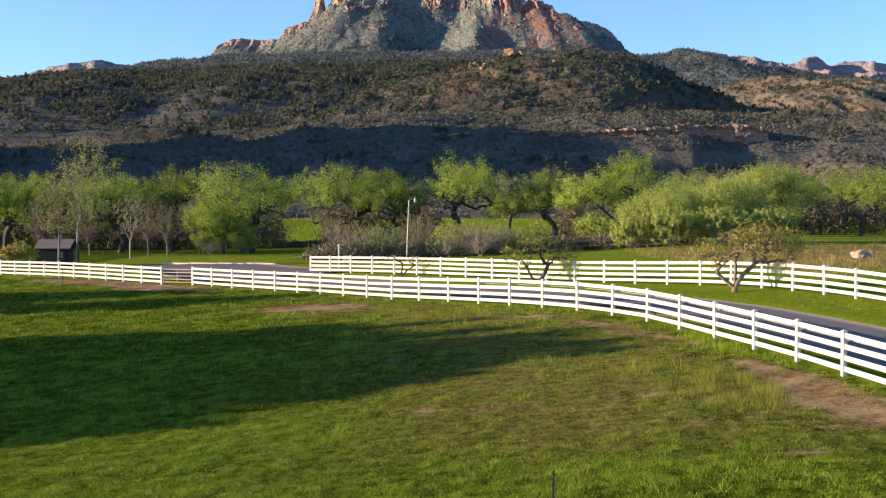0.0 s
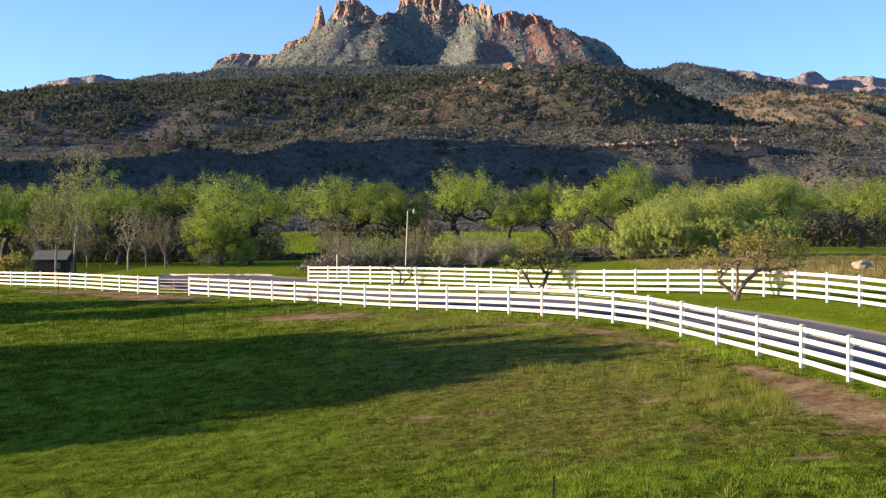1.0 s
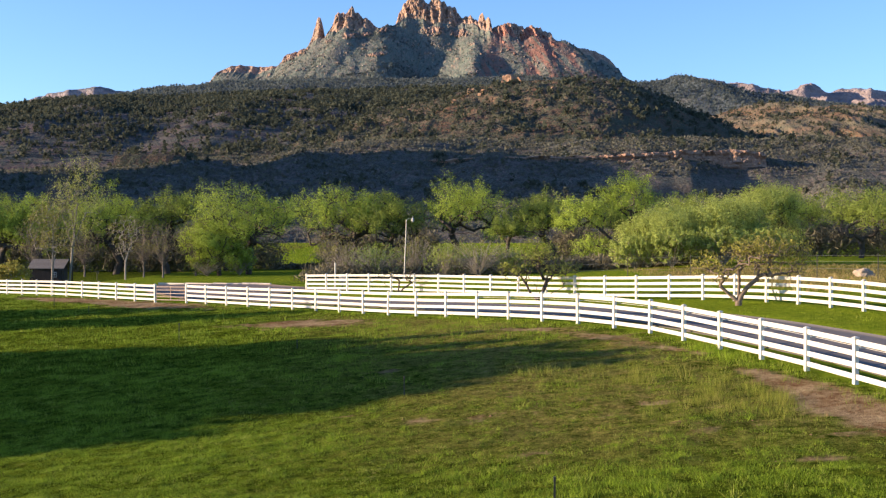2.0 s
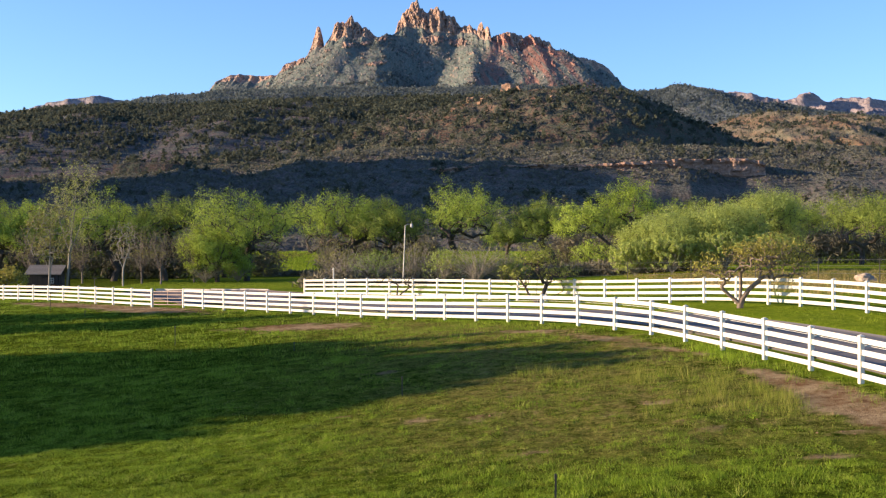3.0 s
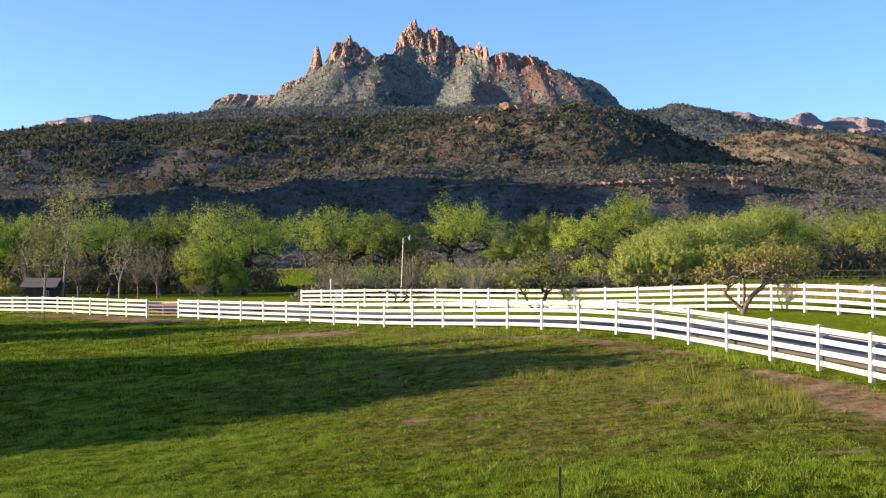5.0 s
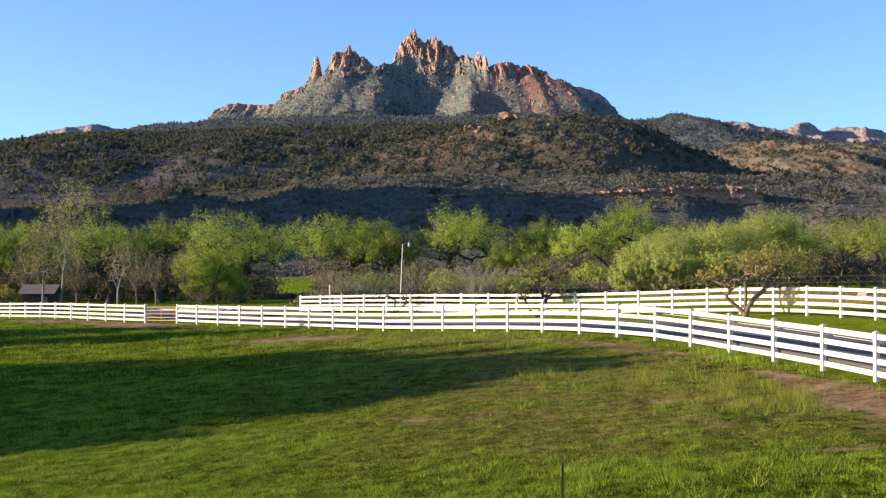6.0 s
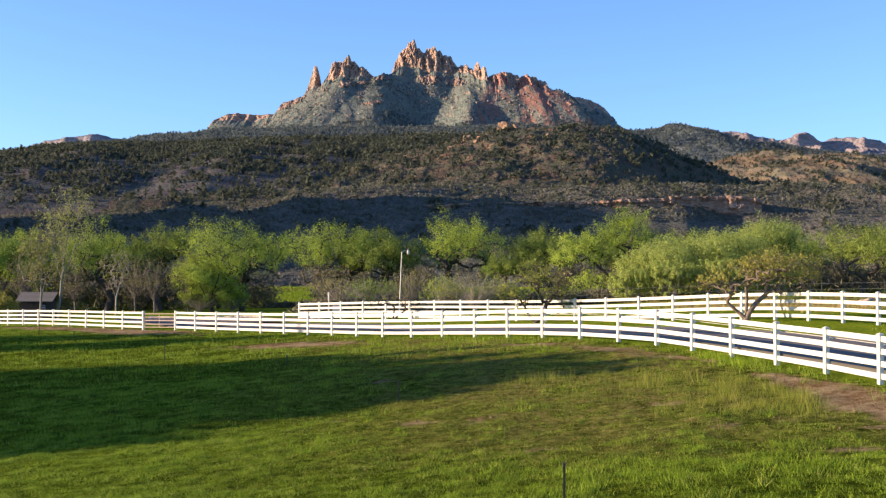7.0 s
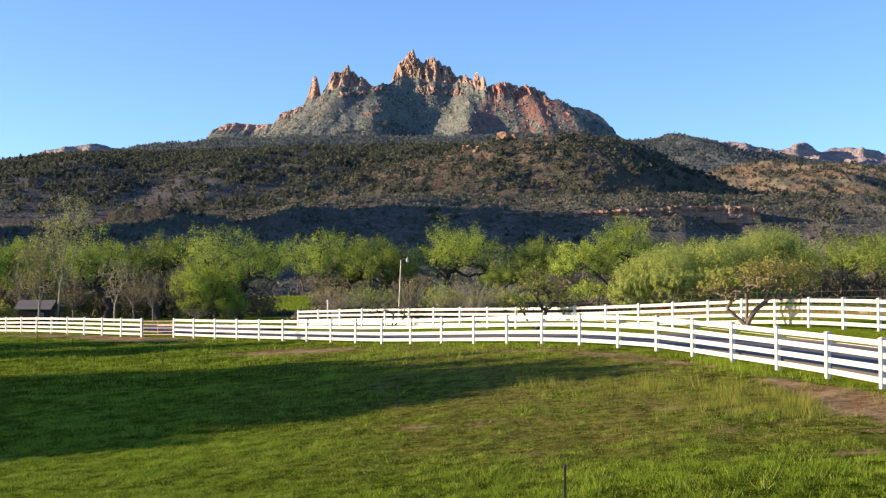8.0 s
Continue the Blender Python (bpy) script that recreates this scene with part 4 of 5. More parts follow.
# young sparse trees round the shed
tree("poplar_tree", "tall sparse poplar budding pale yellow-green", (-36.05, 116, gz(-36.05, 116)), [(0.9, 0, 9.2, 2.6, 2.4, 3.6), (1.6, 0, 7.2, 2.4, 2.2, 2.8), (-0.9, 0, 7.2, 1.9, 2.0, 3.2), (0.3, 0, 5.0, 1.6, 1.6, 1.6)],
     [(0, 0, 0), (0.1, 0, 1.2), (0.25, 0, 2.6), (0.35, 0, 4.0)], 300, 0.12, BARK_PALE, LEAF_POPLAR, 16, 0.085, 0.30, 21, bare=0.12, wiggle=0.05, lift=1.6, twig=0.013,
     limbs=[[(0.5, 0, 5.6), (0.75, 0, 7.6), (0.9, 0, 9.6)], [(-0.2, 0.1, 5.4), (-0.7, 0.1, 7.2)], [(1.0, 0, 5.6), (1.7, 0, 7.4)]])
tree("young_tree", "brown budding young tree with a slim trunk", (-36.35, 112, gz(-36.35, 112)), [(0, 0, 6.0, 2.4, 2.2, 2.6), (0, 0, 4.2, 2.0, 2.0, 1.5)],
     [(0, 0, 0), (0, 0, 1.3), (0.03, 0, 2.2)], 280, 0.10, BARK_PALE, LEAF_BUD, 8, 0.11, 0.26, 22, bare=0.1, wiggle=0.05, lift=1.4, twig=0.013,
     limbs=[[(0.3, 0, 3.4), (0.6, 0, 4.8)], [(-0.4, 0, 3.3), (-0.8, 0, 4.6)], [(0.0, 0.1, 3.6), (0.05, 0.1, 5.4)]])
tree("bare_tree", "bare grey young tree on the lawn", (-35.4, 134, gz(-35.4, 134)), [(0, 0, 5.2, 2.3, 2.2, 2.4), (0, 0, 3.6, 1.6, 1.6, 1.2)],
     [(0, 0, 0), (0, 0, 1.2), (0.02, 0, 2.1)], 260, 0.095, TWIG_GREY, LEAF_BUD, 3, 0.10, 0.24, 23, bare=0.5, wiggle=0.05, lift=1.4, twig=0.014,
     limbs=[[(0.3, 0, 3.2), (0.6, 0, 4.6)], [(-0.4, 0, 3.0), (-0.8, 0, 4.2)], [(0.0, 0.1, 3.4), (0.05, 0.1, 5.0)]])
for x, y, high, seed in ((-48.2, 141, 7.2, 72), (-43.6, 146, 6.4, 73), (-35.6, 143, 7.4, 74), (-32.6, 140, 6.6, 75), (-30.2, 147, 7.6, 76), (-13.4, 140, 5.6, 77)):
    tree("bare_tree", "leafless grey-brown riverside tree with a twiggy crown", (x, y, gz(x, y)), [(0, 0, high * 0.68, 2.5, 2.3, high * 0.32), (0.6, 0, high * 0.45, 2.0, 2.0, high * 0.22), (-0.8, 0, high * 0.42, 1.8, 1.8, high * 0.2)],
         [(0, 0, 0), (0.05, 0, 0.8), (0.0, 0, 1.5)], 330, 0.12, BARK_BARE, LEAF_BUD, 4, 0.08, 0.26, seed, bare=0.4, wiggle=0.06, lift=1.4, twig=0.016, fan=0.12,
         limbs=[[(0.4, 0, 2.6), (0.9, 0, 4.0)], [(-0.5, 0, 2.4), (-1.0, 0, 3.6)], [(0.0, 0.1, 2.8), (0.05, 0.1, 4.6)]])
tree("blossom_bush", "small blossoming bush beside the dark shed", (-38.4, 108, gz(-38.4, 108)), [(0, 0, 1.5, 1.5, 1.4, 1.1), (-1.0, 0, 1.2, 1.2, 1.2, 0.9)], [(0, 0, 0), (0, 0, 0.4)], 110, 0.10, TWIG_GREY, LEAF_APPLE, 14, 0.15, 0.2, 24, "bush", stems=3)

# orchard trees on the strip between drive and back fence
tree("apple_tree", "old forked apple tree with sparse golden-green leaves", (12.95, 52.6, gz(12.95, 52.6)),
     [(1.4, 0, 2.25, 1.9, 1.6, 0.95), (-1.2, 0, 1.7, 1.1, 1.0, 0.6), (2.7, 0, 1.9, 0.9, 1.0, 0.7), (0.4, 0, 2.35, 1.3, 1.2, 0.55)],
     [(0, 0, 0), (0.02, 0, 0.30)], 620, 0.150, BARK_APPLE, LEAF_APPLE, 8, 0.058, 0.13, 31, bare=0.3, shell=0.6, lift=0.4, twig=0.010, wiggle=0.14, sag=0.04,
     limbs=[[(-0.3, 0.05, 0.6), (-0.75, 0.0, 0.98), (-1.15, -0.1, 1.35)], [(0.16, 0, 0.6), (0.45, 0.05, 1.0), (0.85, 0.1, 1.3), (0.95, 0.1, 1.8)], [(0.08, 0.25, 0.6), (0.2, 0.6, 1.1)]])
tree("apple_tree", "small spreading apple tree with green spring leaves", (5.3, 66.5, gz(5.3, 66.5)),
     [(0.1, 0, 2.25, 1.4, 1.3, 1.25), (1.5, 0, 1.6, 1.1, 1.0, 0.65), (-1.2, 0, 1.5, 1.0, 1.0, 0.65)], [(0, 0, 0), (0.02, 0, 0.2)], 460, 0.13, BARK_LIMB, LEAF_ORCHARD, 9, 0.06, 0.12, 32, bare=0.25, shell=0.6, twig=0.012, wiggle=0.14,
     limbs=[[(-0.35, 0, 0.55), (-0.6, 0, 1.1), (-0.9, 0, 1.5)], [(0.35, 0, 0.6), (0.6, 0.1, 1.2), (1.2, 0.1, 1.5)], [(0.02, 0.1, 0.7), (0.1, 0.2, 1.6)], [(0.7, -0.1, 0.45), (1.5, -0.1, 0.85)]])
tree("apple_tree", "young bare apple tree with thin dark branches", (-2.75, 77.2, gz(-2.75, 77.2)),
     [(0, 0, 1.2, 1.9, 1.2, 0.5), (0.6, 0, 1.5, 1.3, 0.8, 0.4), (-1.2, 0, 1.1, 0.7, 0.6, 0.3)], [(0, 0, 0), (0.02, 0, 0.15)], 60, 0.075, BARK_DARK, LEAF_BUD, 3, 0.06, 0.14, 33, bare=0.6, wiggle=0.12, twig=0.016,
     limbs=[[(-0.3, 0, 0.45), (-0.9, 0, 0.85)], [(0.35, 0, 0.5), (0.9, 0.1, 0.9)], [(0.05, 0.1, 0.5), (0.1, 0.2, 1.0)]])

# trees west of the pasture, out of view, whose shade lies across the grass
for x, y, h, w, seed in ((-50, 34.6, 10.2, 5.0, 41), (-49, 40.6, 12.0, 5.5, 42), (-51, 46.6, 11.3, 5.0, 43), (-50, 37.6, 12.6, 4.0, 45), (-54, 50.6, 9.0, 3.5, 46),
                         (-50, 66.0, 9.6, 2.8, 44), (-51, 71.5, 7.6, 4.0, 49), (-46, 44.1, 10.0, 4.5, 60)):
    cottonwood(x, y, h, w, seed, LEAF_DEEP, label="leafy cottonwood at the western edge of the pasture", tips=165, leaves=48, size=0.49, base=0.06)

# grey bushes in front of the riverside row
for x, y, h, w, seed, leaf, count in ((-10.0, 124, 4.4, 3.2, 51, LEAF_BUD, 5), (-6.4, 118, 3.6, 3.0, 52, LEAF_WILLOW, 6), (-2.6, 120, 4.4, 2.4, 53, LEAF_BUD, 4), (3.6, 114, 3.9, 3.8, 54, LEAF_BUD, 3), (5.9, 116, 3.0, 2.8, 63, LEAF_WILLOW, 4),
                                      (0.6, 116, 3.4, 2.2, 55, LEAF_WILLOW, 8), (-28.6, 146, 2.4, 2.4, 56, LEAF_BUD, 2), (-25.0, 148, 2.8, 2.0, 57, LEAF_SPRING, 14), (7.0, 116, 2.2, 1.8, 58, LEAF_WILLOW, 8),
                                      (18.2, 112, 3.4, 2.4, 61, LEAF_WILLOW, 40), (21.4, 111, 3.8, 2.8, 62, LEAF_WILLOW, 52), (26.2, 111, 3.8, 3.0, 64, LEAF_WILLOW, 52), (31.0, 113, 3.4, 2.6, 65, LEAF_WILLOW, 40)):
    thicket_bush(x, y, h, w, seed, leaf, count)


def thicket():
    """The undergrowth between the riverside trunks, its brown darkened for the shade there."""
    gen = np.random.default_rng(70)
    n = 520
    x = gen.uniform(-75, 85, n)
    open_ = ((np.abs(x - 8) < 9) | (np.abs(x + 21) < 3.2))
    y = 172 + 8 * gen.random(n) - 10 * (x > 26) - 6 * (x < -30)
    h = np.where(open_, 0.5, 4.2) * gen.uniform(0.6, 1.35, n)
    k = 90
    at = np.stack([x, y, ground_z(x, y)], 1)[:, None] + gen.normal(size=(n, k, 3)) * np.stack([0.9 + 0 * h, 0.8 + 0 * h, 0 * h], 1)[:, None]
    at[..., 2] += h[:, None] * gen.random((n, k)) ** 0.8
    # low scrub added to darken the shaded feet of the grey bushes
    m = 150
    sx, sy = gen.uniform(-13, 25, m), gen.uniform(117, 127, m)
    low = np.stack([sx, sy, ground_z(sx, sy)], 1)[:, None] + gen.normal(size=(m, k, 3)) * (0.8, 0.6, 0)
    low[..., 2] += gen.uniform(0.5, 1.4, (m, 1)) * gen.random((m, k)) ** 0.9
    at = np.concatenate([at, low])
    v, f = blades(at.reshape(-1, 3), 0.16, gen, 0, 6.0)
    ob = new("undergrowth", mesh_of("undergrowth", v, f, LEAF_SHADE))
    tagged(ob, "tangled undergrowth between the riverside trees, darkened for shade", "undergrowth", kind="stuff")


thicket()


# ---------------------------------------------------------------- hillside cover
def scatter(name, label, category, sheets, material, leaf, per, seed, plump=(0.34, 0.34, 0.5)):
    """Low trees or brush standing on hillside sheets: (hill, how many, lowest and highest part of the slope, width of the clumps, height, evenness)."""
    gen = np.random.default_rng(seed)
    where, size = [], []
    for (ob, x, y, z, rock), count, (lo, hi), clump, tall, even in sheets:
        front = int(np.argmax(y[:, 0] > y[:, 0].max() - 0.02 * np.ptp(y[:, 0]))) if ob is crag[0] else int(np.argmax(z[:, x.shape[1] // 2]))
        i, j = gen.uniform(lo, hi, count * 5) * (front - 1), gen.uniform(0, x.shape[1] - 1.01, count * 5)
        a, b = i.astype(int), j.astype(int)
        u, v = i - a, j - b
        at = [(g[a, b] * (1 - u) + g[a + 1, b] * u) * (1 - v) + (g[a, b + 1] * (1 - u) + g[a + 1, b + 1] * u) * v for g in (x, y, z)]
        p = np.stack(at, 1)
        seen = np.abs(p[:, 0]) < 0.42 * p[:, 1]
        want = seen * (even + (1 - even) * smooth(-0.2, 0.3, fbm(p[:, 0] / clump, p[:, 1] / clump, 3, seed))) * (1 - 0.85 * rock[a, b])
        p = p[gen.random(len(p)) < want][:count]
        where.append(p)
        size.append(tall * (0.5 + 0.85 * gen.random(len(p)) ** 1.6))
    p, s = np.vstack(where), np.concatenate(size)
    q = gen.normal(size=(len(p), per, 3))
    q /= np.linalg.norm(q, axis=2)[..., None]
    wide = gen.uniform(0.75, 1.25, (len(p), 1, 1))
    q = q * gen.random((len(p), per, 1)) ** 0.35 * np.array(plump)
    q[..., :2] *= wide * np.clip(1.25 - 0.9 * (q[..., 2:] + 0.2), 0.5, 1.3)
    at = p[:, None] + (q + (0, 0, plump[2] * 0.8)) * s[:, None, None]
    v, f = blades(at.reshape(-1, 3), np.repeat(leaf * s, per), gen, 0, 1.2, (q / np.array(plump)).reshape(-1, 3), 1.8)
    tint = np.clip(gen.normal(0.45, 0.25, len(p)), 0, 1)
    tagged(new(name, mesh_of(name, v, f, material, tint=np.repeat(tint, 3 * per))), label, category, kind="stuff")


scatter("juniper_trees", "dark green junipers scattered over the slopes", "trees",
        [(knob, 1900, (0.02, 1.0), 40, 5.8, 0.3), (plateau, 5600, (0.02, 0.55), 60, 5.6, 0.15), (plateau, 9800, (0.45, 1.0), 60, 5.2, 0.6), (east, 1300, (0.1, 1.0), 50, 5.4, 0.15), (bench, 330, (0.1, 1.0), 60, 5.0, 0.1),
         (cliff, 420, (0.1, 0.9), 60, 4.6, 0.2)], JUNIPER, 0.34, 14, 81)
scatter("far_woods", "dense haze-blue forest on the far foothills and talus", "trees", [(dark, 22000, (0.15, 1.0), 150, 5.6, 0.8), (crag, 9000, (0.18, 0.5), 120, 6.5, 0.5), (crag, 11000, (0.25, 0.97), 90, 4.8, 0.35)], FAR_WOOD, 0.55, 4, 83)
scatter("sage_brush", "grey-green sagebrush dotted over the bench", "brush",
        [(bench, 22000, (0.05, 1.0), 25, 1.5, 0.35), (cliff, 12000, (0.05, 1.0), 25, 1.4, 0.25), (knob, 7000, (0.0, 1.0), 30, 1.4, 0.2), (east, 6000, (0.0, 1.0), 30, 1.4, 0.2)], SAGE, 0.85, 3, 82, (0.6, 0.6, 0.4))


def talus_boulders():
    """Pale fallen blocks lying on the talus under the crags."""
    gen = np.random.default_rng(88)
    _, x, y, z, _ = crag
    n = 320
    i, j = gen.integers(36, 82, n * 6), gen.integers(130, 720, n * 6)
    field = smooth(0.0, 0.35, fbm(x[i, j] / 55, z[i, j] / 40, 3, 89)) + 0.8 * smooth(110, 40, np.abs(x[i, j] - 20)) * smooth(580, 640, z[i, j])
    pick = gen.random(n * 6) < field * 0.6
    i, j = i[pick][:n], j[pick][:n]
    p = np.stack([x[i, j], y[i, j], z[i, j]], 1)
    shape = np.array([(1, 0, 0), (-1, 0, 0), (0, 1, 0), (0, -1, 0), (0, 0, 1), (0, 0, -1)], float)
    v = shape[None] * gen.uniform(0.6, 1.3, (len(p), 6, 1)) * (1.5 + 4.0 * gen.random((len(p), 1, 1)) ** 4) * (1, 1, 0.8) + gen.normal(size=(len(p), 6, 3)) * 0.5
    v = v + (p + (0, 0, 0.9))[:, None]
    f = np.array([(0, 2, 4), (2, 1, 4), (1, 3, 4), (3, 0, 4), (2, 0, 5), (1, 2, 5), (3, 1, 5), (0, 3, 5)])
    f = (np.arange(len(p))[:, None, None] * 6 + f[None]).reshape(-1, 3)
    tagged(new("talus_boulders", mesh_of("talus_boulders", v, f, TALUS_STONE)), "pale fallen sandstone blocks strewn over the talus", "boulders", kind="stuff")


talus_boulders()


# ---------------------------------------------------------------- fences
POST_HIGH, POST_WIDE, RAIL_HIGH = 1.22, 0.127, 0.14
RAIL_AT = (1.10, 0.80, 0.50, 0.20)


def post_mesh():
    bm = box(bmesh.new(), (POST_WIDE, POST_WIDE, POST_HIGH + 0.25), pose(0, 0, (POST_HIGH - 0.25) / 2 - 0.02), 0.008)
    me = bpy.data.meshes.new("post")
    bm.to_mesh(me)
    bm.free()
    me.materials.append(VINYL)
    return me


def cap_mesh():
    bm = box(bmesh.new(), (0.15, 0.15, 0.022), pose(0, 0, 0.0), 0.004)
    bmesh.ops.create_cone(bm, cap_ends=True, segments=4, radius1=0.100, radius2=0.015, depth=0.035, matrix=pose(0, 0, 0.028, 0, 0, 45))
    me = bpy.data.meshes.new("cap")
    bm.to_mesh(me)
    bm.free()
    me.materials.append(VINYL)
    return me


POST, CAP = post_mesh(), cap_mesh()


def rail_mesh(length, key, made={}):
    key = round(length, 2)
    if key not in made:
        bm = box(bmesh.new(), (key, 0.038, RAIL_HIGH), Matrix(), 0.006)
        me = bpy.data.meshes.new("rail")
        bm.to_mesh(me)
        bm.free()
        me.materials.append(VINYL)
        made[key] = me
    return made[key]


def board_fence(name, places, label):
    x0, y0 = places[0]
    thing = empty(name, (x0, y0, gz(x0, y0)))
    tagged(thing, label, "fence", "white board fences", "")
    gen = random.Random(5)
    feet = [Vector((x, y, gz(x, y))) - Vector(thing.location) for x, y in places]
    for k, foot in enumerate(feet):
        a, b = feet[max(0, k - 1)], feet[min(len(feet) - 1, k + 1)]
        turn = math.degrees(math.atan2(b.y - a.y, b.x - a.x))
        p = part("post", POST, VINYL, thing, place=pose(*foot, gen.gauss(0, 0.4), gen.gauss(0, 0.5), turn))
        part("cap", CAP, VINYL, p, place=pose(0, 0, POST_HIGH - 0.015))
    for a, b in zip(feet, feet[1:]):
        flat = (b - a).to_2d().length
        for high in RAIL_AT:
            mid = (a + b) / 2 + Vector((0, 0, high))
            m = pose(*mid, 0, 0, math.degrees(math.atan2(b.y - a.y, b.x - a.x))) @ pose(0, 0, 0, 0, -math.degrees(math.atan2(b.z - a.z, flat)) + gen.gauss(0, 0.12), 0)
            part("rail", rail_mesh((b - a).length - POST_WIDE * 0.9, 0), VINYL, thing, place=m)
    return thing


LEFT_POSTS = along([(-45.8, 107.2), (-41.0, 102.5)] + [k[:2] for k in NEAR_FENCE[:5]], count=16)
RIGHT_POSTS = along([k[:2] for k in NEAR_FENCE[5:]], at=np.r_[np.arange(10) * 2.44, 24.5 + 2.573 * np.arange(20)])
BACK_POSTS = along([k[:2] for k in BACK_FENCE], at=np.r_[np.arange(16) * 2.466, 39.26 + 2.335 * np.arange(9)])
board_fence("board_fence", LEFT_POSTS, "white four-rail vinyl fence along the pasture's far edge")
board_fence("board_fence", RIGHT_POSTS, "white four-rail vinyl fence curving along the drive")
board_fence("board_fence", BACK_POSTS, "white four-rail vinyl fence behind the orchard strip")


def tube_gate():
    a, b = Vector((*LEFT_POSTS[-1], 0)), Vector((*RIGHT_POSTS[0], 0))
    a.z, b.z = gz(a.x, a.y), gz(b.x, b.y)
    thing = empty("gate", a)
    tagged(thing, "closed beige tubular steel gate between fence posts", "gate")
    way = b - a
    length = way.length
    m = pose(0, 0, 0, 0, 0, math.degrees(math.atan2(way.y, way.x)))
    lean = way.z / length
    lo, hi = 0.12, length - 0.12
    for high in (1.04, 0.83, 0.60, 0.38, 0.18):
        part("bar", rod(bmesh.new(), (lo, 0, high + lean * lo), (hi, 0, high + lean * hi), 0.024), GATE_PAINT, thing, place=m)
    for x in (lo, length * 0.5, hi):
        part("upright", rod(bmesh.new(), (x, 0, 0.16 + lean * x), (x, 0, 1.06 + lean * x), 0.024), GATE_PAINT, thing, place=m)
    part("hinge", box(bmesh.new(), (0.10, 0.04, 0.05), pose(0.08, 0, 0.9), 0.008), STEEL_RUST, thing, place=m)
    part("latch", box(bmesh.new(), (0.12, 0.03, 0.04), pose(length - 0.09, 0, 0.75 + lean * length), 0.006), STEEL_RUST, thing, place=m)


tube_gate()


# ---------------------------------------------------------------- small things
def t_post(x, y, high, label, wide=0.03):
    thing = empty("fence_stake", (x, y, gz(x, y)))
    tagged(thing, label, "stake", "steel stakes in the pasture")
    bm = box(bmesh.new(), (wide, 0.006, high + 0.3), pose(0, 0, (high - 0.3) / 2))
    box(bm, (0.006, wide, high + 0.3), pose(0, wide / 2 + 0.0031, (high - 0.3) / 2))
    part("stem", bm, STEEL_RUST, thing)
    part("tip", box(bmesh.new(), (wide * 1.3, wide * 1.2, 0.09), pose(0, 0.005, high + 0.03), 0.004), STEEL_RUST, thing)


for x, y, high in ((2.10, 22.4, 0.58), (-11.7, 54.2, 0.85), (-5.75, 48.8, 0.30), (-1.03, 35.8, 0.50), (-21.1, 72.2, 0.42), (-25.4, 79.0, 1.15)):
    t_post(x, y, high, "weathered steel stake standing in the grass", 0.036)


def yard_lamp():
    x, y = -3.35, 112.2
    z = gz(x, y)
    thing = empty("yard_lamp", (x, y, z))
    tagged(thing, "tall pale yard lamp on a leaning pole", "lamp")
    top = 6.85 - z - 0.2
    part("pole", rod(bmesh.new(), (-0.1, 0, -0.2), (0.12, 0, top), 0.07, 0.048, 10), GALVANISED, thing)
    bm = rod(bmesh.new(), (0.10, 0, top - 0.08), (0.38, 0, top + 0.12), 0.03)
    rod(bm, (0.38, 0, top + 0.12), (0.66, 0, top + 0.10), 0.03)
    part("arm", bm, GALVANISED, thing)
    bm = bmesh.new()
    bmesh.ops.create_cone(bm, cap_ends=True, segments=14, radius1=0.15, radius2=0.09, depth=0.20, matrix=pose(0.72, 0, top + 0.06))
    part("head", bm, GALVANISED, thing)
    bm = bmesh.new()
    bmesh.ops.create_uvsphere(bm, u_segments=12, v_segments=7, radius=0.14, matrix=pose(0.72, 0, top - 0.08) @ Matrix.Diagonal((1, 1, 1.3, 1)))
    part("globe", bm, PALE_TRIM, thing, "cloudy globe")
    rod_ = rod(bmesh.new(), (0.72, 0, top + 0.14), (0.72, 0, top + 0.34), 0.02)
    part("sensor", rod_, GALVANISED, thing)


yard_lamp()


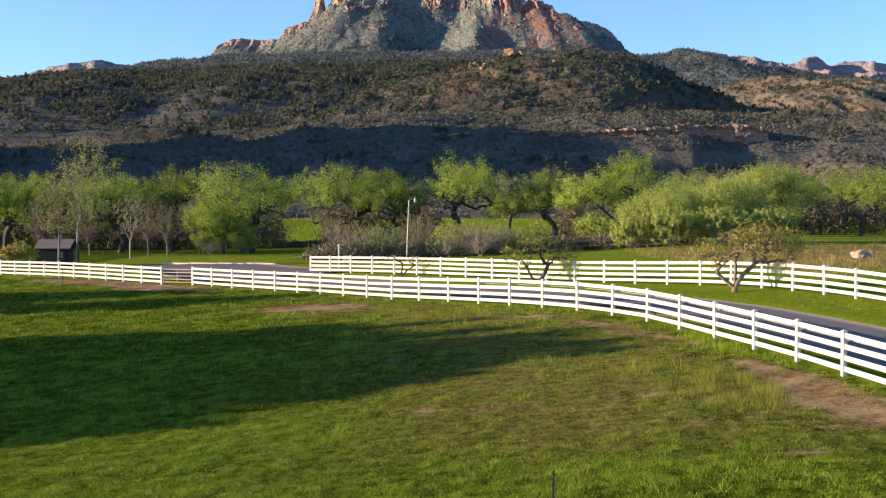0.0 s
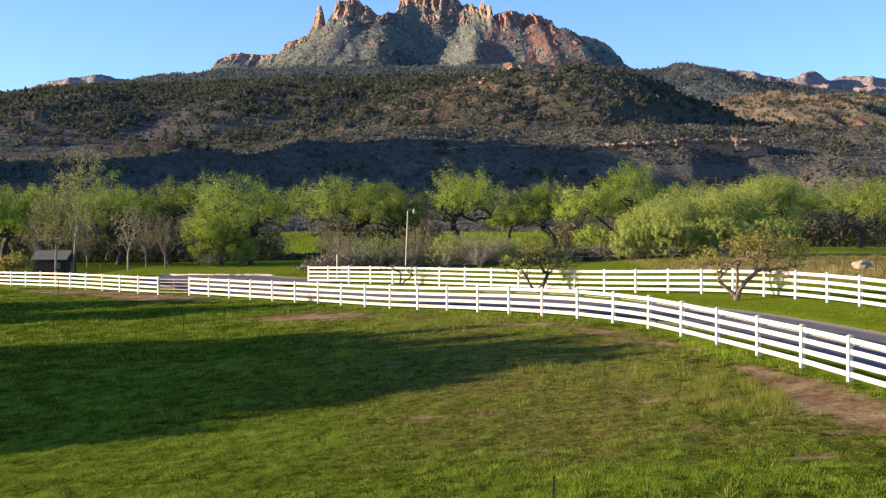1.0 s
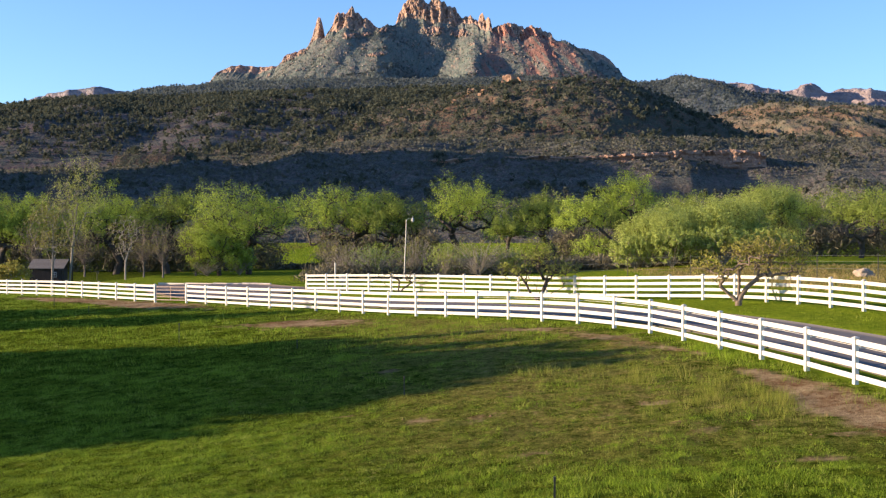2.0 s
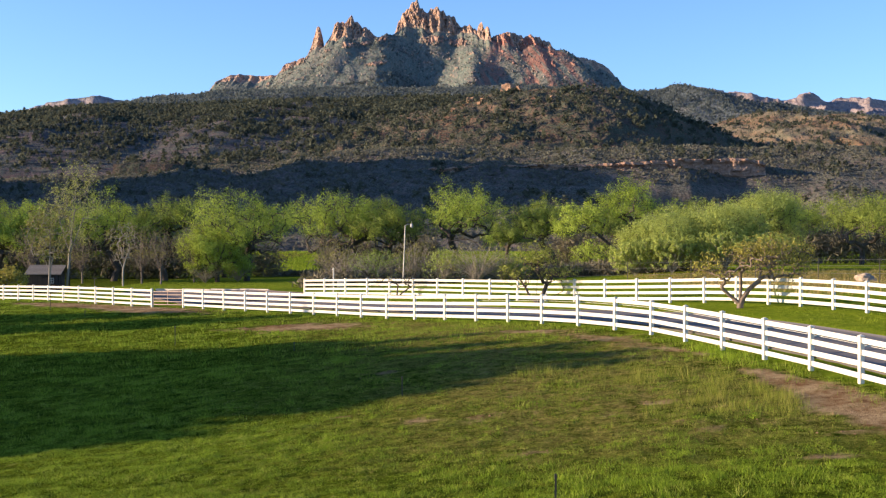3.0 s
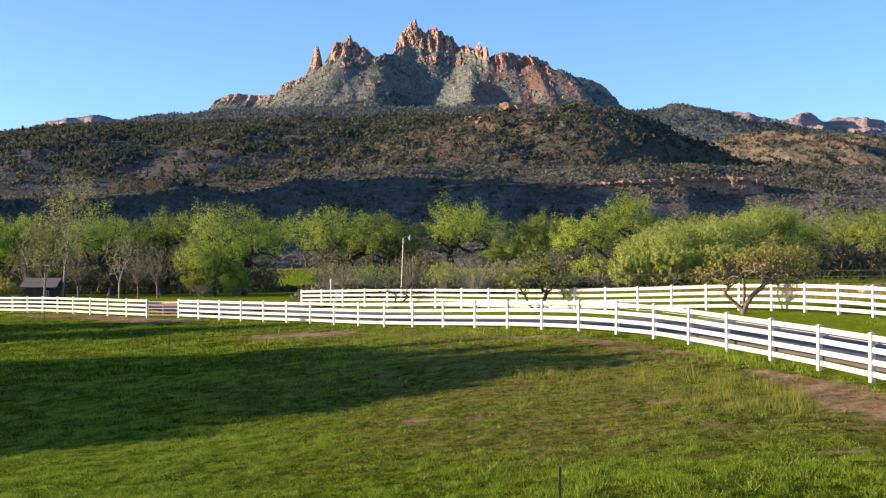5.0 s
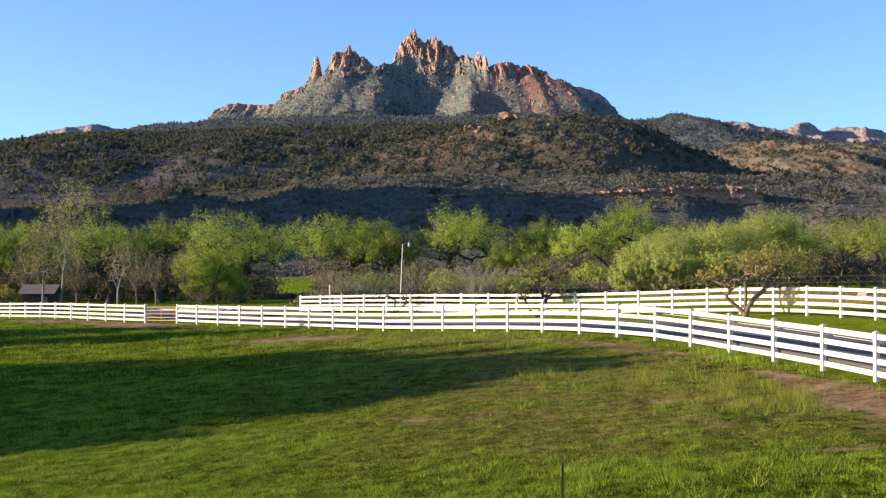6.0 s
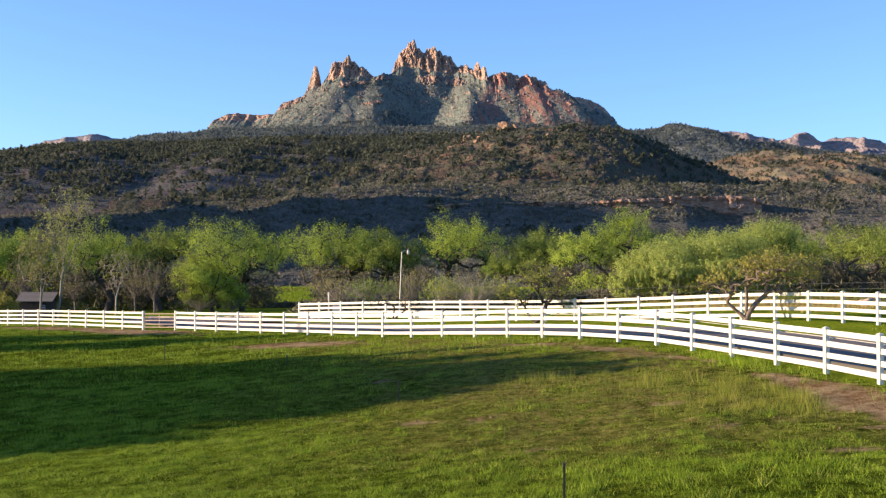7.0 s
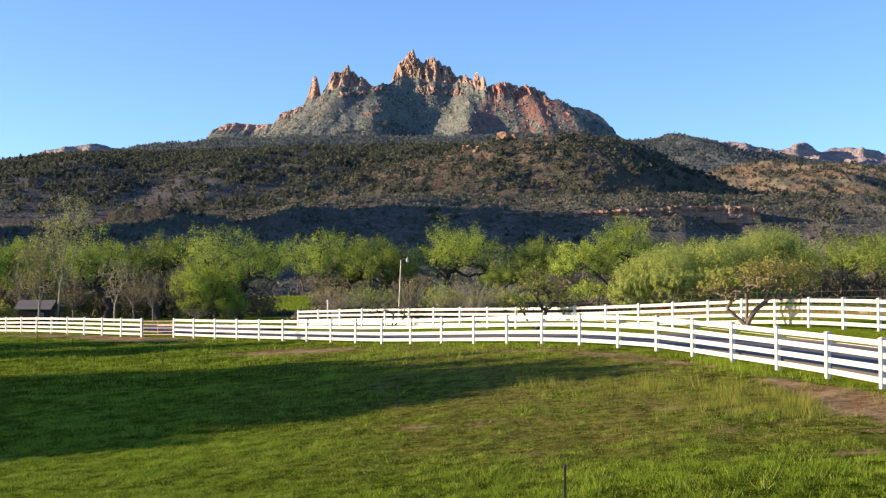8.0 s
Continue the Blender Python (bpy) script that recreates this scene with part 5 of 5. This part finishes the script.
def shed():
    x0, y0 = -38.15, 116.5
    z0 = gz(x0, y0)
    thing = empty("shed", (x0, y0, z0))
    tagged(thing, "small dark board shed with a grey shingle roof", "shed")
    w, d, h = 2.8, 2.8, 1.8
    for k in range(12):
        part("board", box(bmesh.new(), (0.225, 0.03, h + 0.1), pose(-w / 2 + 0.1175 + k * 0.2332, -d / 2, h / 2), 0.006), SHED_WOOD, thing)
    part("wall", box(bmesh.new(), (w - 0.05, d - 0.06, h), pose(0, 0.02, h / 2)), SHED_WOOD, thing)
    # gable ends
    for side in (-1, 1):
        bm = bmesh.new()
        v = [bm.verts.new(p) for e in (0, 0.06) for p in ((side * (w / 2 - 0.06 + e), -d / 2, h), (side * (w / 2 - 0.06 + e), d / 2, h), (side * (w / 2 - 0.06 + e), 0, h + 0.72))]
        for face in ((0, 1, 2), (5, 4, 3), (0, 3, 4, 1), (1, 4, 5, 2), (2, 5, 3, 0)):
            bm.faces.new([v[i] for i in face])
        bmesh.ops.recalc_face_normals(bm, faces=bm.faces)
        part("gable", bm, SHED_WOOD, thing)
    slope = math.degrees(math.atan2(0.72, d / 2))
    for side in (-1, 1):
        roof = part("roof", box(bmesh.new(), (w + 0.7, 1.95, 0.05), pose(0.2, side * 0.80, h + 0.36, -side * slope, 0, 0), 0.01), SHINGLE, thing)
        for r in range(9):
            part("shingle_course", box(bmesh.new(), (w + 0.72, 0.24, 0.018), pose(0.2, side * 0.80, h + 0.36, -side * slope, 0, 0) @ pose(0, side * (-0.86 + r * 0.215), 0.042, side * 3, 0, 0), 0.004), SHINGLE, roof)
    win = part("window", box(bmesh.new(), (0.40, 0.05, 0.52), pose(1.0, -d / 2 - 0.03, 1.15), 0.01), PALE_TRIM, thing)
    for px in (-0.09, 0.09):
        for pz in (-0.115, 0.115):
            part("pane", box(bmesh.new(), (0.14, 0.02, 0.18), pose(1.0 + px, -d / 2 - 0.05, 1.15 + pz)), GLASS, win)
    for py in (-d / 2 + 0.1, d / 2 - 0.1):
        part("porch_post", rod(bmesh.new(), (w / 2 + 0.45, py, 0), (w / 2 + 0.45, py, h + 0.1), 0.06), SHED_WOOD, thing)
    part("door", box(bmesh.new(), (0.05, 0.8, 1.65), pose(w / 2 + 0.01, -0.3, 0.85), 0.01), SHED_WOOD, thing)


shed()


def kerb_log():
    a, b = Vector((-27.6, 116.8, 0)), Vector((-15.7, 110.8, 0))
    a.z, b.z = gz(a.x, a.y), gz(b.x, b.y)
    thing = empty("kerb_rail", a)
    tagged(thing, "long pale timber rail lying along the apron", "rail")
    for k in range(4):
        p, q = (b - a) * (k / 4 + 0.004), (b - a) * ((k + 1) / 4 - 0.004)
        m = (p + q) / 2
        part("timber", box(bmesh.new(), ((q - p).length, 0.22, 0.20), pose(m.x, m.y, m.z + 0.10, 0, 0, math.degrees(math.atan2(q.y - p.y, q.x - p.x))), 0.02), KERB_PAINT, thing)


kerb_log()


def boulder(x, y, size, seed, label):
    bm = bmesh.new()
    bmesh.ops.create_icosphere(bm, subdivisions=4, radius=1.0)
    for v in bm.verts:
        n = noise.fractal(v.co * 1.3 + Vector((seed, 0, 0)), 1.0, 2.0, 4)
        v.co = v.co * (1 + 0.35 * n)
        v.co = Vector((v.co.x * size[0], v.co.y * size[1], max(v.co.z * size[2], -0.2)))
    me = bpy.data.meshes.new("boulder")
    bm.to_mesh(me)
    bm.free()
    me.materials.append(STONE)
    ob = new("boulder", me)
    ob.location = (x, y, gz(x, y) + size[2] * 0.25)
    tagged(ob, label, "boulder")


boulder(31.6, 89.5, (0.72, 0.7, 0.5), 3, "pale rounded boulder in dry grass")


def hill_rock(sheet, x, part_up, size, seed):
    """A block of sandstone lying on a hillside sheet."""
    ob, gx, gy, gz_, _ = sheet
    j = int(np.argmin(np.abs(gx[0] - x)))
    i = int(part_up * (gx.shape[0] * 0.855))
    bm = bmesh.new()
    bmesh.ops.create_icosphere(bm, subdivisions=3, radius=1.0)
    for v in bm.verts:
        n = noise.fractal(v.co * 1.1 + Vector((seed, 0, 0)), 1.0, 2.0, 3)
        v.co = Vector([max(-0.72, min(0.72, c)) for c in v.co]) * (1 + 0.3 * n)
        v.co = Vector((v.co.x * size, v.co.y * size * 0.8, v.co.z * size * 0.7))
    me = bpy.data.meshes.new("boulder")
    bm.to_mesh(me)
    bm.free()
    me.materials.append(HILL_STONE)
    rock = new("boulder", me)
    rock.location = (gx[i, j], gy[i, j], gz_[i, j] + size * 0.28)
    rock.rotation_euler = (0, 0.15, seed)
    tagged(rock, "red-brown sandstone block on the juniper hill", "boulder", "sandstone blocks on the hill")


for x, up, size, seed in ((66, 0.985, 9.0, 1), (76, 0.975, 5.0, 2), (28, 0.86, 5.0, 3), (22, 0.80, 3.6, 4), (40, 0.83, 4.0, 5), (12, 0.70, 3.4, 6), (36, 0.72, 3.0, 7), (120, 0.90, 3.2, 8), (132, 0.80, 4.0, 9), (100, 0.68, 3.0, 10)):
    hill_rock(knob, x, up, size, seed)



def standpipe():
    x, y = -8.1, 92.0
    thing = empty("standpipe", (x, y, gz(x, y)))
    tagged(thing, "white capped standpipe behind the back fence", "pipe")
    part("pipe", rod(bmesh.new(), (0, 0, -0.2), (0, 0, 1.75), 0.055, 0.055, 10), VINYL, thing)
    part("cap", rod(bmesh.new(), (0, 0, 1.75), (0, 0, 1.92), 0.085, 0.06, 10), VINYL, thing)
    part("valve_box", box(bmesh.new(), (0.5, 0.35, 0.55), pose(0.55, 0.1, 0.75), 0.02), KERB_PAINT, thing)
    part("valve_post", rod(bmesh.new(), (0.55, 0.1, -0.2), (0.55, 0.1, 0.48), 0.05, 0.05, 8), STEEL_RUST, thing)


standpipe()


def yard_hydrant():
    x, y = -37.7, 131.0
    thing = empty("yard_hydrant", (x, y, gz(x, y)))
    tagged(thing, "weathered yard hydrant standing on the lawn", "hydrant")
    part("riser", rod(bmesh.new(), (0, 0, -0.2), (0, 0, 0.95), 0.04, 0.04, 8), STEEL_RUST, thing)
    part("head", box(bmesh.new(), (0.42, 0.12, 0.10), pose(0.0, 0, 0.98), 0.02), STEEL_RUST, thing)
    part("spout", rod(bmesh.new(), (0.16, -0.02, 0.95), (0.22, -0.10, 0.78), 0.03, 0.025, 8), STEEL_RUST, thing)


yard_hydrant()


def hot_wire():
    """A thin white wire on stand-off insulators along the drive side of the near fence."""
    places = [(x + 0.22, y + 0.05) for x, y in RIGHT_POSTS[12:]]
    x0, y0 = places[0]
    thing = empty("electric_wire", (x0, y0, gz(x0, y0)))
    tagged(thing, "thin white electric wire on the drive side of the fence", "wire")
    feet = [Vector((x, y, gz(x, y) + 0.93)) - Vector(thing.location) for x, y in places]
    for p in feet:
        part("insulator", rod(bmesh.new(), p - Vector((0.20, 0.04, 0)), p + Vector((0.03, 0, 0)), 0.012, 0.018, 6), VINYL, thing)
    for a, b in zip(feet, feet[1:]):
        part("wire", rod(bmesh.new(), a, b, 0.007, 0.007, 5), VINYL, thing)


hot_wire()


def wire_fence():
    """A sheep-wire line on steel posts beyond the back fence."""
    places = along([(10.0, 96.0), (17.0, 92.0), (24.0, 86.0), (29.0, 78.0), (33.0, 68.0)], step=5.2)
    x0, y0 = places[0]
    thing = empty("wire_fence", (x0, y0, gz(x0, y0)))
    tagged(thing, "thin wire fence on steel posts behind the orchard", "fence")
    feet = [Vector((x, y, gz(x, y))) - Vector(thing.location) for x, y in places]
    for p in feet:
        part("post", rod(bmesh.new(), p - Vector((0, 0, 0.2)), p + Vector((0, 0, 1.75)), 0.03, 0.03, 6), STEEL_RUST, thing)
    for a, b in zip(feet, feet[1:]):
        for high in (0.7, 1.2, 1.6):
            part("wire", rod(bmesh.new(), a + Vector((0, 0, high)), b + Vector((0, 0, high)), 0.006, 0.006, 4), GALVANISED, thing)


wire_fence()


def clods():
    """Small lumps of earth and stones on the bare patches."""
    gen = np.random.default_rng(120)
    at = []
    for px, py, a, b, turn, amount in DIRT:
        n = int(26 * a * b * amount) + 6
        u, v = gen.normal(size=n) * a * 0.7, gen.normal(size=n) * b * 0.7
        c, s = math.cos(radians(turn)), math.sin(radians(turn))
        at.append(np.stack([px + u * c - v * s, py + u * s + v * c], 1))
    x, y = np.vstack(at).T
    ok = fence_side(x + 0.2, y)
    x, y = x[ok], y[ok]
    p = np.stack([x, y, ground_z(x, y) + unevenness(x, y)], 1)
    shape = np.array([(1, 0, 0), (-1, 0, 0), (0, 1, 0), (0, -1, 0), (0, 0, 1), (0, 0, -1)], float)
    v = p[:, None] + shape[None] * gen.uniform(0.6, 1.3, (len(p), 6, 1)) * (0.013 + 0.032 * gen.random((len(p), 1, 1)) ** 3) * (1, 1, 0.7)
    f = np.array([(0, 2, 4), (2, 1, 4), (1, 3, 4), (3, 0, 4), (2, 0, 5), (1, 2, 5), (3, 1, 5), (0, 3, 5)])
    f = (np.arange(len(p))[:, None, None] * 6 + f[None]).reshape(-1, 3)
    tagged(new("earth_clods", mesh_of("earth_clods", v, f, EARTH)), "small earth clods and stones on bare patches", "clods", kind="stuff")


clods()


# ---------------------------------------------------------------- grass
def tufts(name, label, count, inside, high, spread_, blades_each, material, seed, keep, bend=1.0, wide=0.022, fenced=True):
    """Clumps of upright grass blades standing on the ground."""
    gen = np.random.default_rng(seed)
    x0, x1, y0, y1 = inside
    x, y = gen.uniform(x0, x1, count), gen.uniform(y0, y1, count)
    ok = keep(x, y, gen) & (fence_side(x + 0.12, y) | (not fenced))
    x, y = x[ok], y[ok]
    size = high * gen.uniform(0.55, 1.25, len(x)) * (0.55 + 0.7 * smooth(-0.2, 0.5, fbm(x / 2.2, y / 2.2, 3, seed)) + 0.7 * smooth(0.1, 0.5, fbm(x / 0.6, y / 0.6, 2, seed + 2)))
    n, k = len(x), blades_each
    bx = x[:, None] + gen.normal(size=(n, k)) * spread_
    by = y[:, None] + gen.normal(size=(n, k)) * spread_
    bz = ground_z(bx, by) + unevenness(bx, by) - 0.03
    t = gen.uniform(0, 2 * np.pi, (n, k))
    h = size[:, None] * gen.uniform(0.6, 1.2, (n, k))
    w = 0.006 + wide * h
    lean = gen.uniform(0.15, 1.0, (n, k)) * bend * h
    a = gen.uniform(0, 2 * np.pi, (n, k))
    base = np.stack([bx, by, bz], -1)
    side = np.stack([np.cos(t), np.sin(t), 0 * t], -1) * w[..., None] * 0.5
    tip = base + np.stack([lean * np.cos(a), lean * np.sin(a), h + 0.03], -1)
    v = np.stack([base - side, base + side, tip], 2).reshape(-1, 3)
    tint = np.clip(0.5 + 0.55 * fbm(x / 0.7, y / 0.7, 3, seed + 1) + gen.normal(size=n) * 0.28, 0, 0.93)
    ob = new(name, mesh_of(name, v, np.arange(len(v)).reshape(-1, 3), material, True, tint=np.repeat(tint, 3 * k)))
    tagged(ob, label, "grass", kind="stuff")


BLADE = blade_material("grass_blade", (0.042, 0.092, 0.009), (0.300, 0.428, 0.034), (0.34, 0.32, 0.095), 0.24)
BLADE_DRY = blade_material("dry_blade", (0.070, 0.115, 0.016), (0.29, 0.305, 0.055), (0.44, 0.35, 0.15), 0.25)
BLADE_WEED = blade_material("weed_blade", (0.13, 0.165, 0.022), (0.29, 0.31, 0.055), (0.34, 0.27, 0.10))
BLADE_DARK = blade_material("dark_blade", (0.020, 0.058, 0.010), (0.060, 0.125, 0.020), (0.14, 0.11, 0.05), 0.2)


def dirtless(x, y):
    return np.clip(sum(patch(x, y, *p) for p in DIRT), 0, 1) < 0.45


def grazed(x, y):
    """1 on the cropped, half-dry rise in the middle of the pasture, 0 in the lush hollow and the foreground."""
    return smooth(-8, -2, x + 0.25 * (y - 27)) * smooth(23.5, 27, y + 0.35 * np.clip(-x, 0, 6)) * smooth(50, 40, y)


def seen(x, y):
    return np.abs(x) < 0.42 * y + 1


tufts("meadow_grass", "short green pasture grass in uneven tufts", 150000, (-12, 12, 19, 34), 0.060, 0.06, 6, BLADE, 91,
      lambda x, y, g: dirtless(x, y) & seen(x, y) & (g.random(len(x)) < (0.10 + 0.90 * smooth(-0.05, 0.28, fbm(x / 0.6, y / 0.6, 3, 92) + 0.5 * fbm(x / 2.6, y / 2.6, 2, 80))) * (1 - 0.75 * grazed(x, y)) + 0.45 * smooth(0, -4, x)), 1.5, 0.075)
tufts("meadow_grass", "green pasture grass round the rise", 60000, (-18, 11, 34, 46), 0.085, 0.09, 5, BLADE, 90,
      lambda x, y, g: dirtless(x, y) & seen(x, y) & (g.random(len(x)) < (0.1 + 0.9 * smooth(-0.1, 0.3, fbm(x / 1.1, y / 1.1, 3, 89))) * (1 - 0.75 * grazed(x, y)) + 0.25 * smooth(-1, -4, x)), 1.3, 0.09)
tufts("meadow_grass", "green pasture grass farther out", 90000, (-38, 8, 46, 98), 0.13, 0.16, 4, BLADE, 93,
      lambda x, y, g: dirtless(x, y) & seen(x, y) & (g.random(len(x)) < 0.15 + 0.85 * smooth(-0.3, 0.2, fbm(x / 2.2, y / 1.2, 3, 96))), 1.0, 0.11)
tufts("cropped_grass", "cropped straw-tinged grass on the grazed rise", 120000, (-8, 11, 24, 44), 0.034, 0.05, 5, BLADE_DRY, 88,
      lambda x, y, g: dirtless(x, y) & seen(x, y) & (g.random(len(x)) < grazed(x, y) * (0.04 + 0.90 * smooth(0.05, 0.22, fbm(x / 0.38, y / 0.38, 2, 87) + 0.35 * fbm(x / 1.9, y / 1.9, 2, 79)))), 1.6, 0.16)
tufts("tall_weeds", "tall feathery yellow-green weeds on the dry rise", 17000, (1.5, 10.5, 27.5, 43), 0.25, 0.13, 9, BLADE_WEED, 94,
      lambda x, y, g: dirtless(x, y) & (g.random(len(x)) < (patch(x, y, 7.4, 31.3, 1.3, 1.9, -20, 1.1) + patch(x, y, 8.3, 29.6, 0.7, 1.1, 0, 0.8) + patch(x, y, 6.4, 34.6, 1.8, 1.5, -20, 0.30) + patch(x, y, 4.6, 36.6, 2.2, 1.6, -30, 0.20) + patch(x, y, 3.3, 32.8, 2.0, 0.6, -10, 0.08))
                                       * smooth(-0.2, 0.25, fbm(x / 0.8, y / 0.8, 3, 95))), 0.7, 0.014)
tufts("tall_weeds", "straw-tipped weeds at the far side of the rise", 3000, (-3, 6, 44, 56), 0.26, 0.16, 7, BLADE_DRY, 86,
      lambda x, y, g: dirtless(x, y) & (g.random(len(x)) < patch(x, y, 1.2, 51.0, 3.4, 1.4, -45, 0.8) * smooth(-0.25, 0.3, fbm(x / 1.2, y / 1.2, 3, 85))), 0.6)
tufts("grass_clumps", "thick bright green grass clumps in the pasture", 26000, (-14, 11.5, 19.5, 46), 0.075, 0.11, 14, BLADE, 97,
      lambda x, y, g: dirtless(x, y) & seen(x, y) & (g.random(len(x)) < (0.04 + 0.96 * smooth(0.0, 0.35, fbm(x / 1.2, y / 1.2, 4, 98))) * (1 - 0.85 * grazed(x, y))), 1.4, 0.07)
tufts("grass_clumps", "lush uncropped grass in the foreground hollow", 9000, (-2, 7, 19.5, 27.5), 0.095, 0.10, 14, BLADE, 84,
      lambda x, y, g: dirtless(x, y) & (g.random(len(x)) < patch(x, y, 2.4, 22.8, 4.0, 2.8, 10, 1.0) * smooth(-0.2, 0.25, fbm(x / 0.9, y / 0.9, 3, 83))), 1.2, 0.04)
tufts("fence_clump", "dense dark green grass clumps at the fence foot", 1600, (6.2, 10.2, 33.5, 44), 0.22, 0.10, 14, BLADE, 82,
      lambda x, y, g: (np.interp(y, np.array(NEAR_FENCE)[::-1, 1], np.array(NEAR_FENCE)[::-1, 0]) - x < 1.0) & (g.random(len(x)) < patch(x, y, 8.6, 37.6, 1.2, 2.4, 0, 1.0)), 0.6, 0.05)
tufts("low_weeds", "low dark broad-leaved weeds among the grass", 34000, (-13, 11.5, 20, 48), 0.06, 0.09, 12, BLADE_DARK, 99,
      lambda x, y, g: (np.abs(x) < 0.45 * y + 1) & (g.random(len(x)) < 0.02 + 0.6 * smooth(0.10, 0.30, fbm(x / 0.7, y / 0.7, 3, 101))), 1.2)
tufts("fence_grass", "uncut green grass along the foot of the fence", 40000, (-36, 12, 26, 98), 0.20, 0.08, 5, BLADE, 103,
      lambda x, y, g: (np.interp(y, np.array(NEAR_FENCE)[::-1, 1], np.array(NEAR_FENCE)[::-1, 0]) - x < 1.3) & (fbm(x / 2.4, y / 2.4, 3, 104) > -0.12), 0.7)


def off_road(x, y):
    """Places beside the drive and outside the pasture."""
    near = np.min(np.hypot(x[:, None] - ROAD_LINE[None, ::4, 0], y[:, None] - ROAD_LINE[None, ::4, 1]), axis=1)
    return (near > 2.3) & ~fence_side(x - 0.1, y) & ~((x < -8) & (x > -34) & (y > 78) & (y < 119))


BLADE_STRAW = blade_material("straw_blade", (0.20, 0.155, 0.05), (0.42, 0.32, 0.12), (0.46, 0.36, 0.18))
BLADE_LAWN = blade_material("lawn_blade", (0.09, 0.16, 0.010), (0.27, 0.34, 0.025), (0.30, 0.28, 0.08))
tufts("lawn_grass", "short mown lawn grass beside the drive", 60000, (-42, 46, 28, 150), 0.07, 0.12, 4, BLADE_LAWN, 111,
      lambda x, y, g: off_road(x, y) & (np.abs(x) < 0.40 * y + 1) & (g.random(len(x)) < 0.3 + 0.7 * smooth(-0.2, 0.3, fbm(x / 2.2, y / 2.2, 3, 112))), 1.0, 0.25, False)
tufts("river_meadow", "tall sunlit green grass of the river meadow", 10000, (-60, 70, 186, 400), 0.45, 0.5, 4, BLADE_LAWN, 113,
      lambda x, y, g: np.abs(x) < 0.40 * y, 0.8, 0.25, False)
tufts("dry_grass", "straw-coloured dry grass on the bank behind the fence", 11000, (17, 46, 58, 112), 0.24, 0.18, 5, BLADE_STRAW, 115,
      lambda x, y, g: (x > 18.5 - 0.05 * (y - 58)) & (np.abs(x) < 0.42 * y) & (g.random(len(x)) < 0.25 + 0.75 * smooth(-0.2, 0.3, fbm(x / 3, y / 3, 3, 116))), 0.8, 0.10, False)
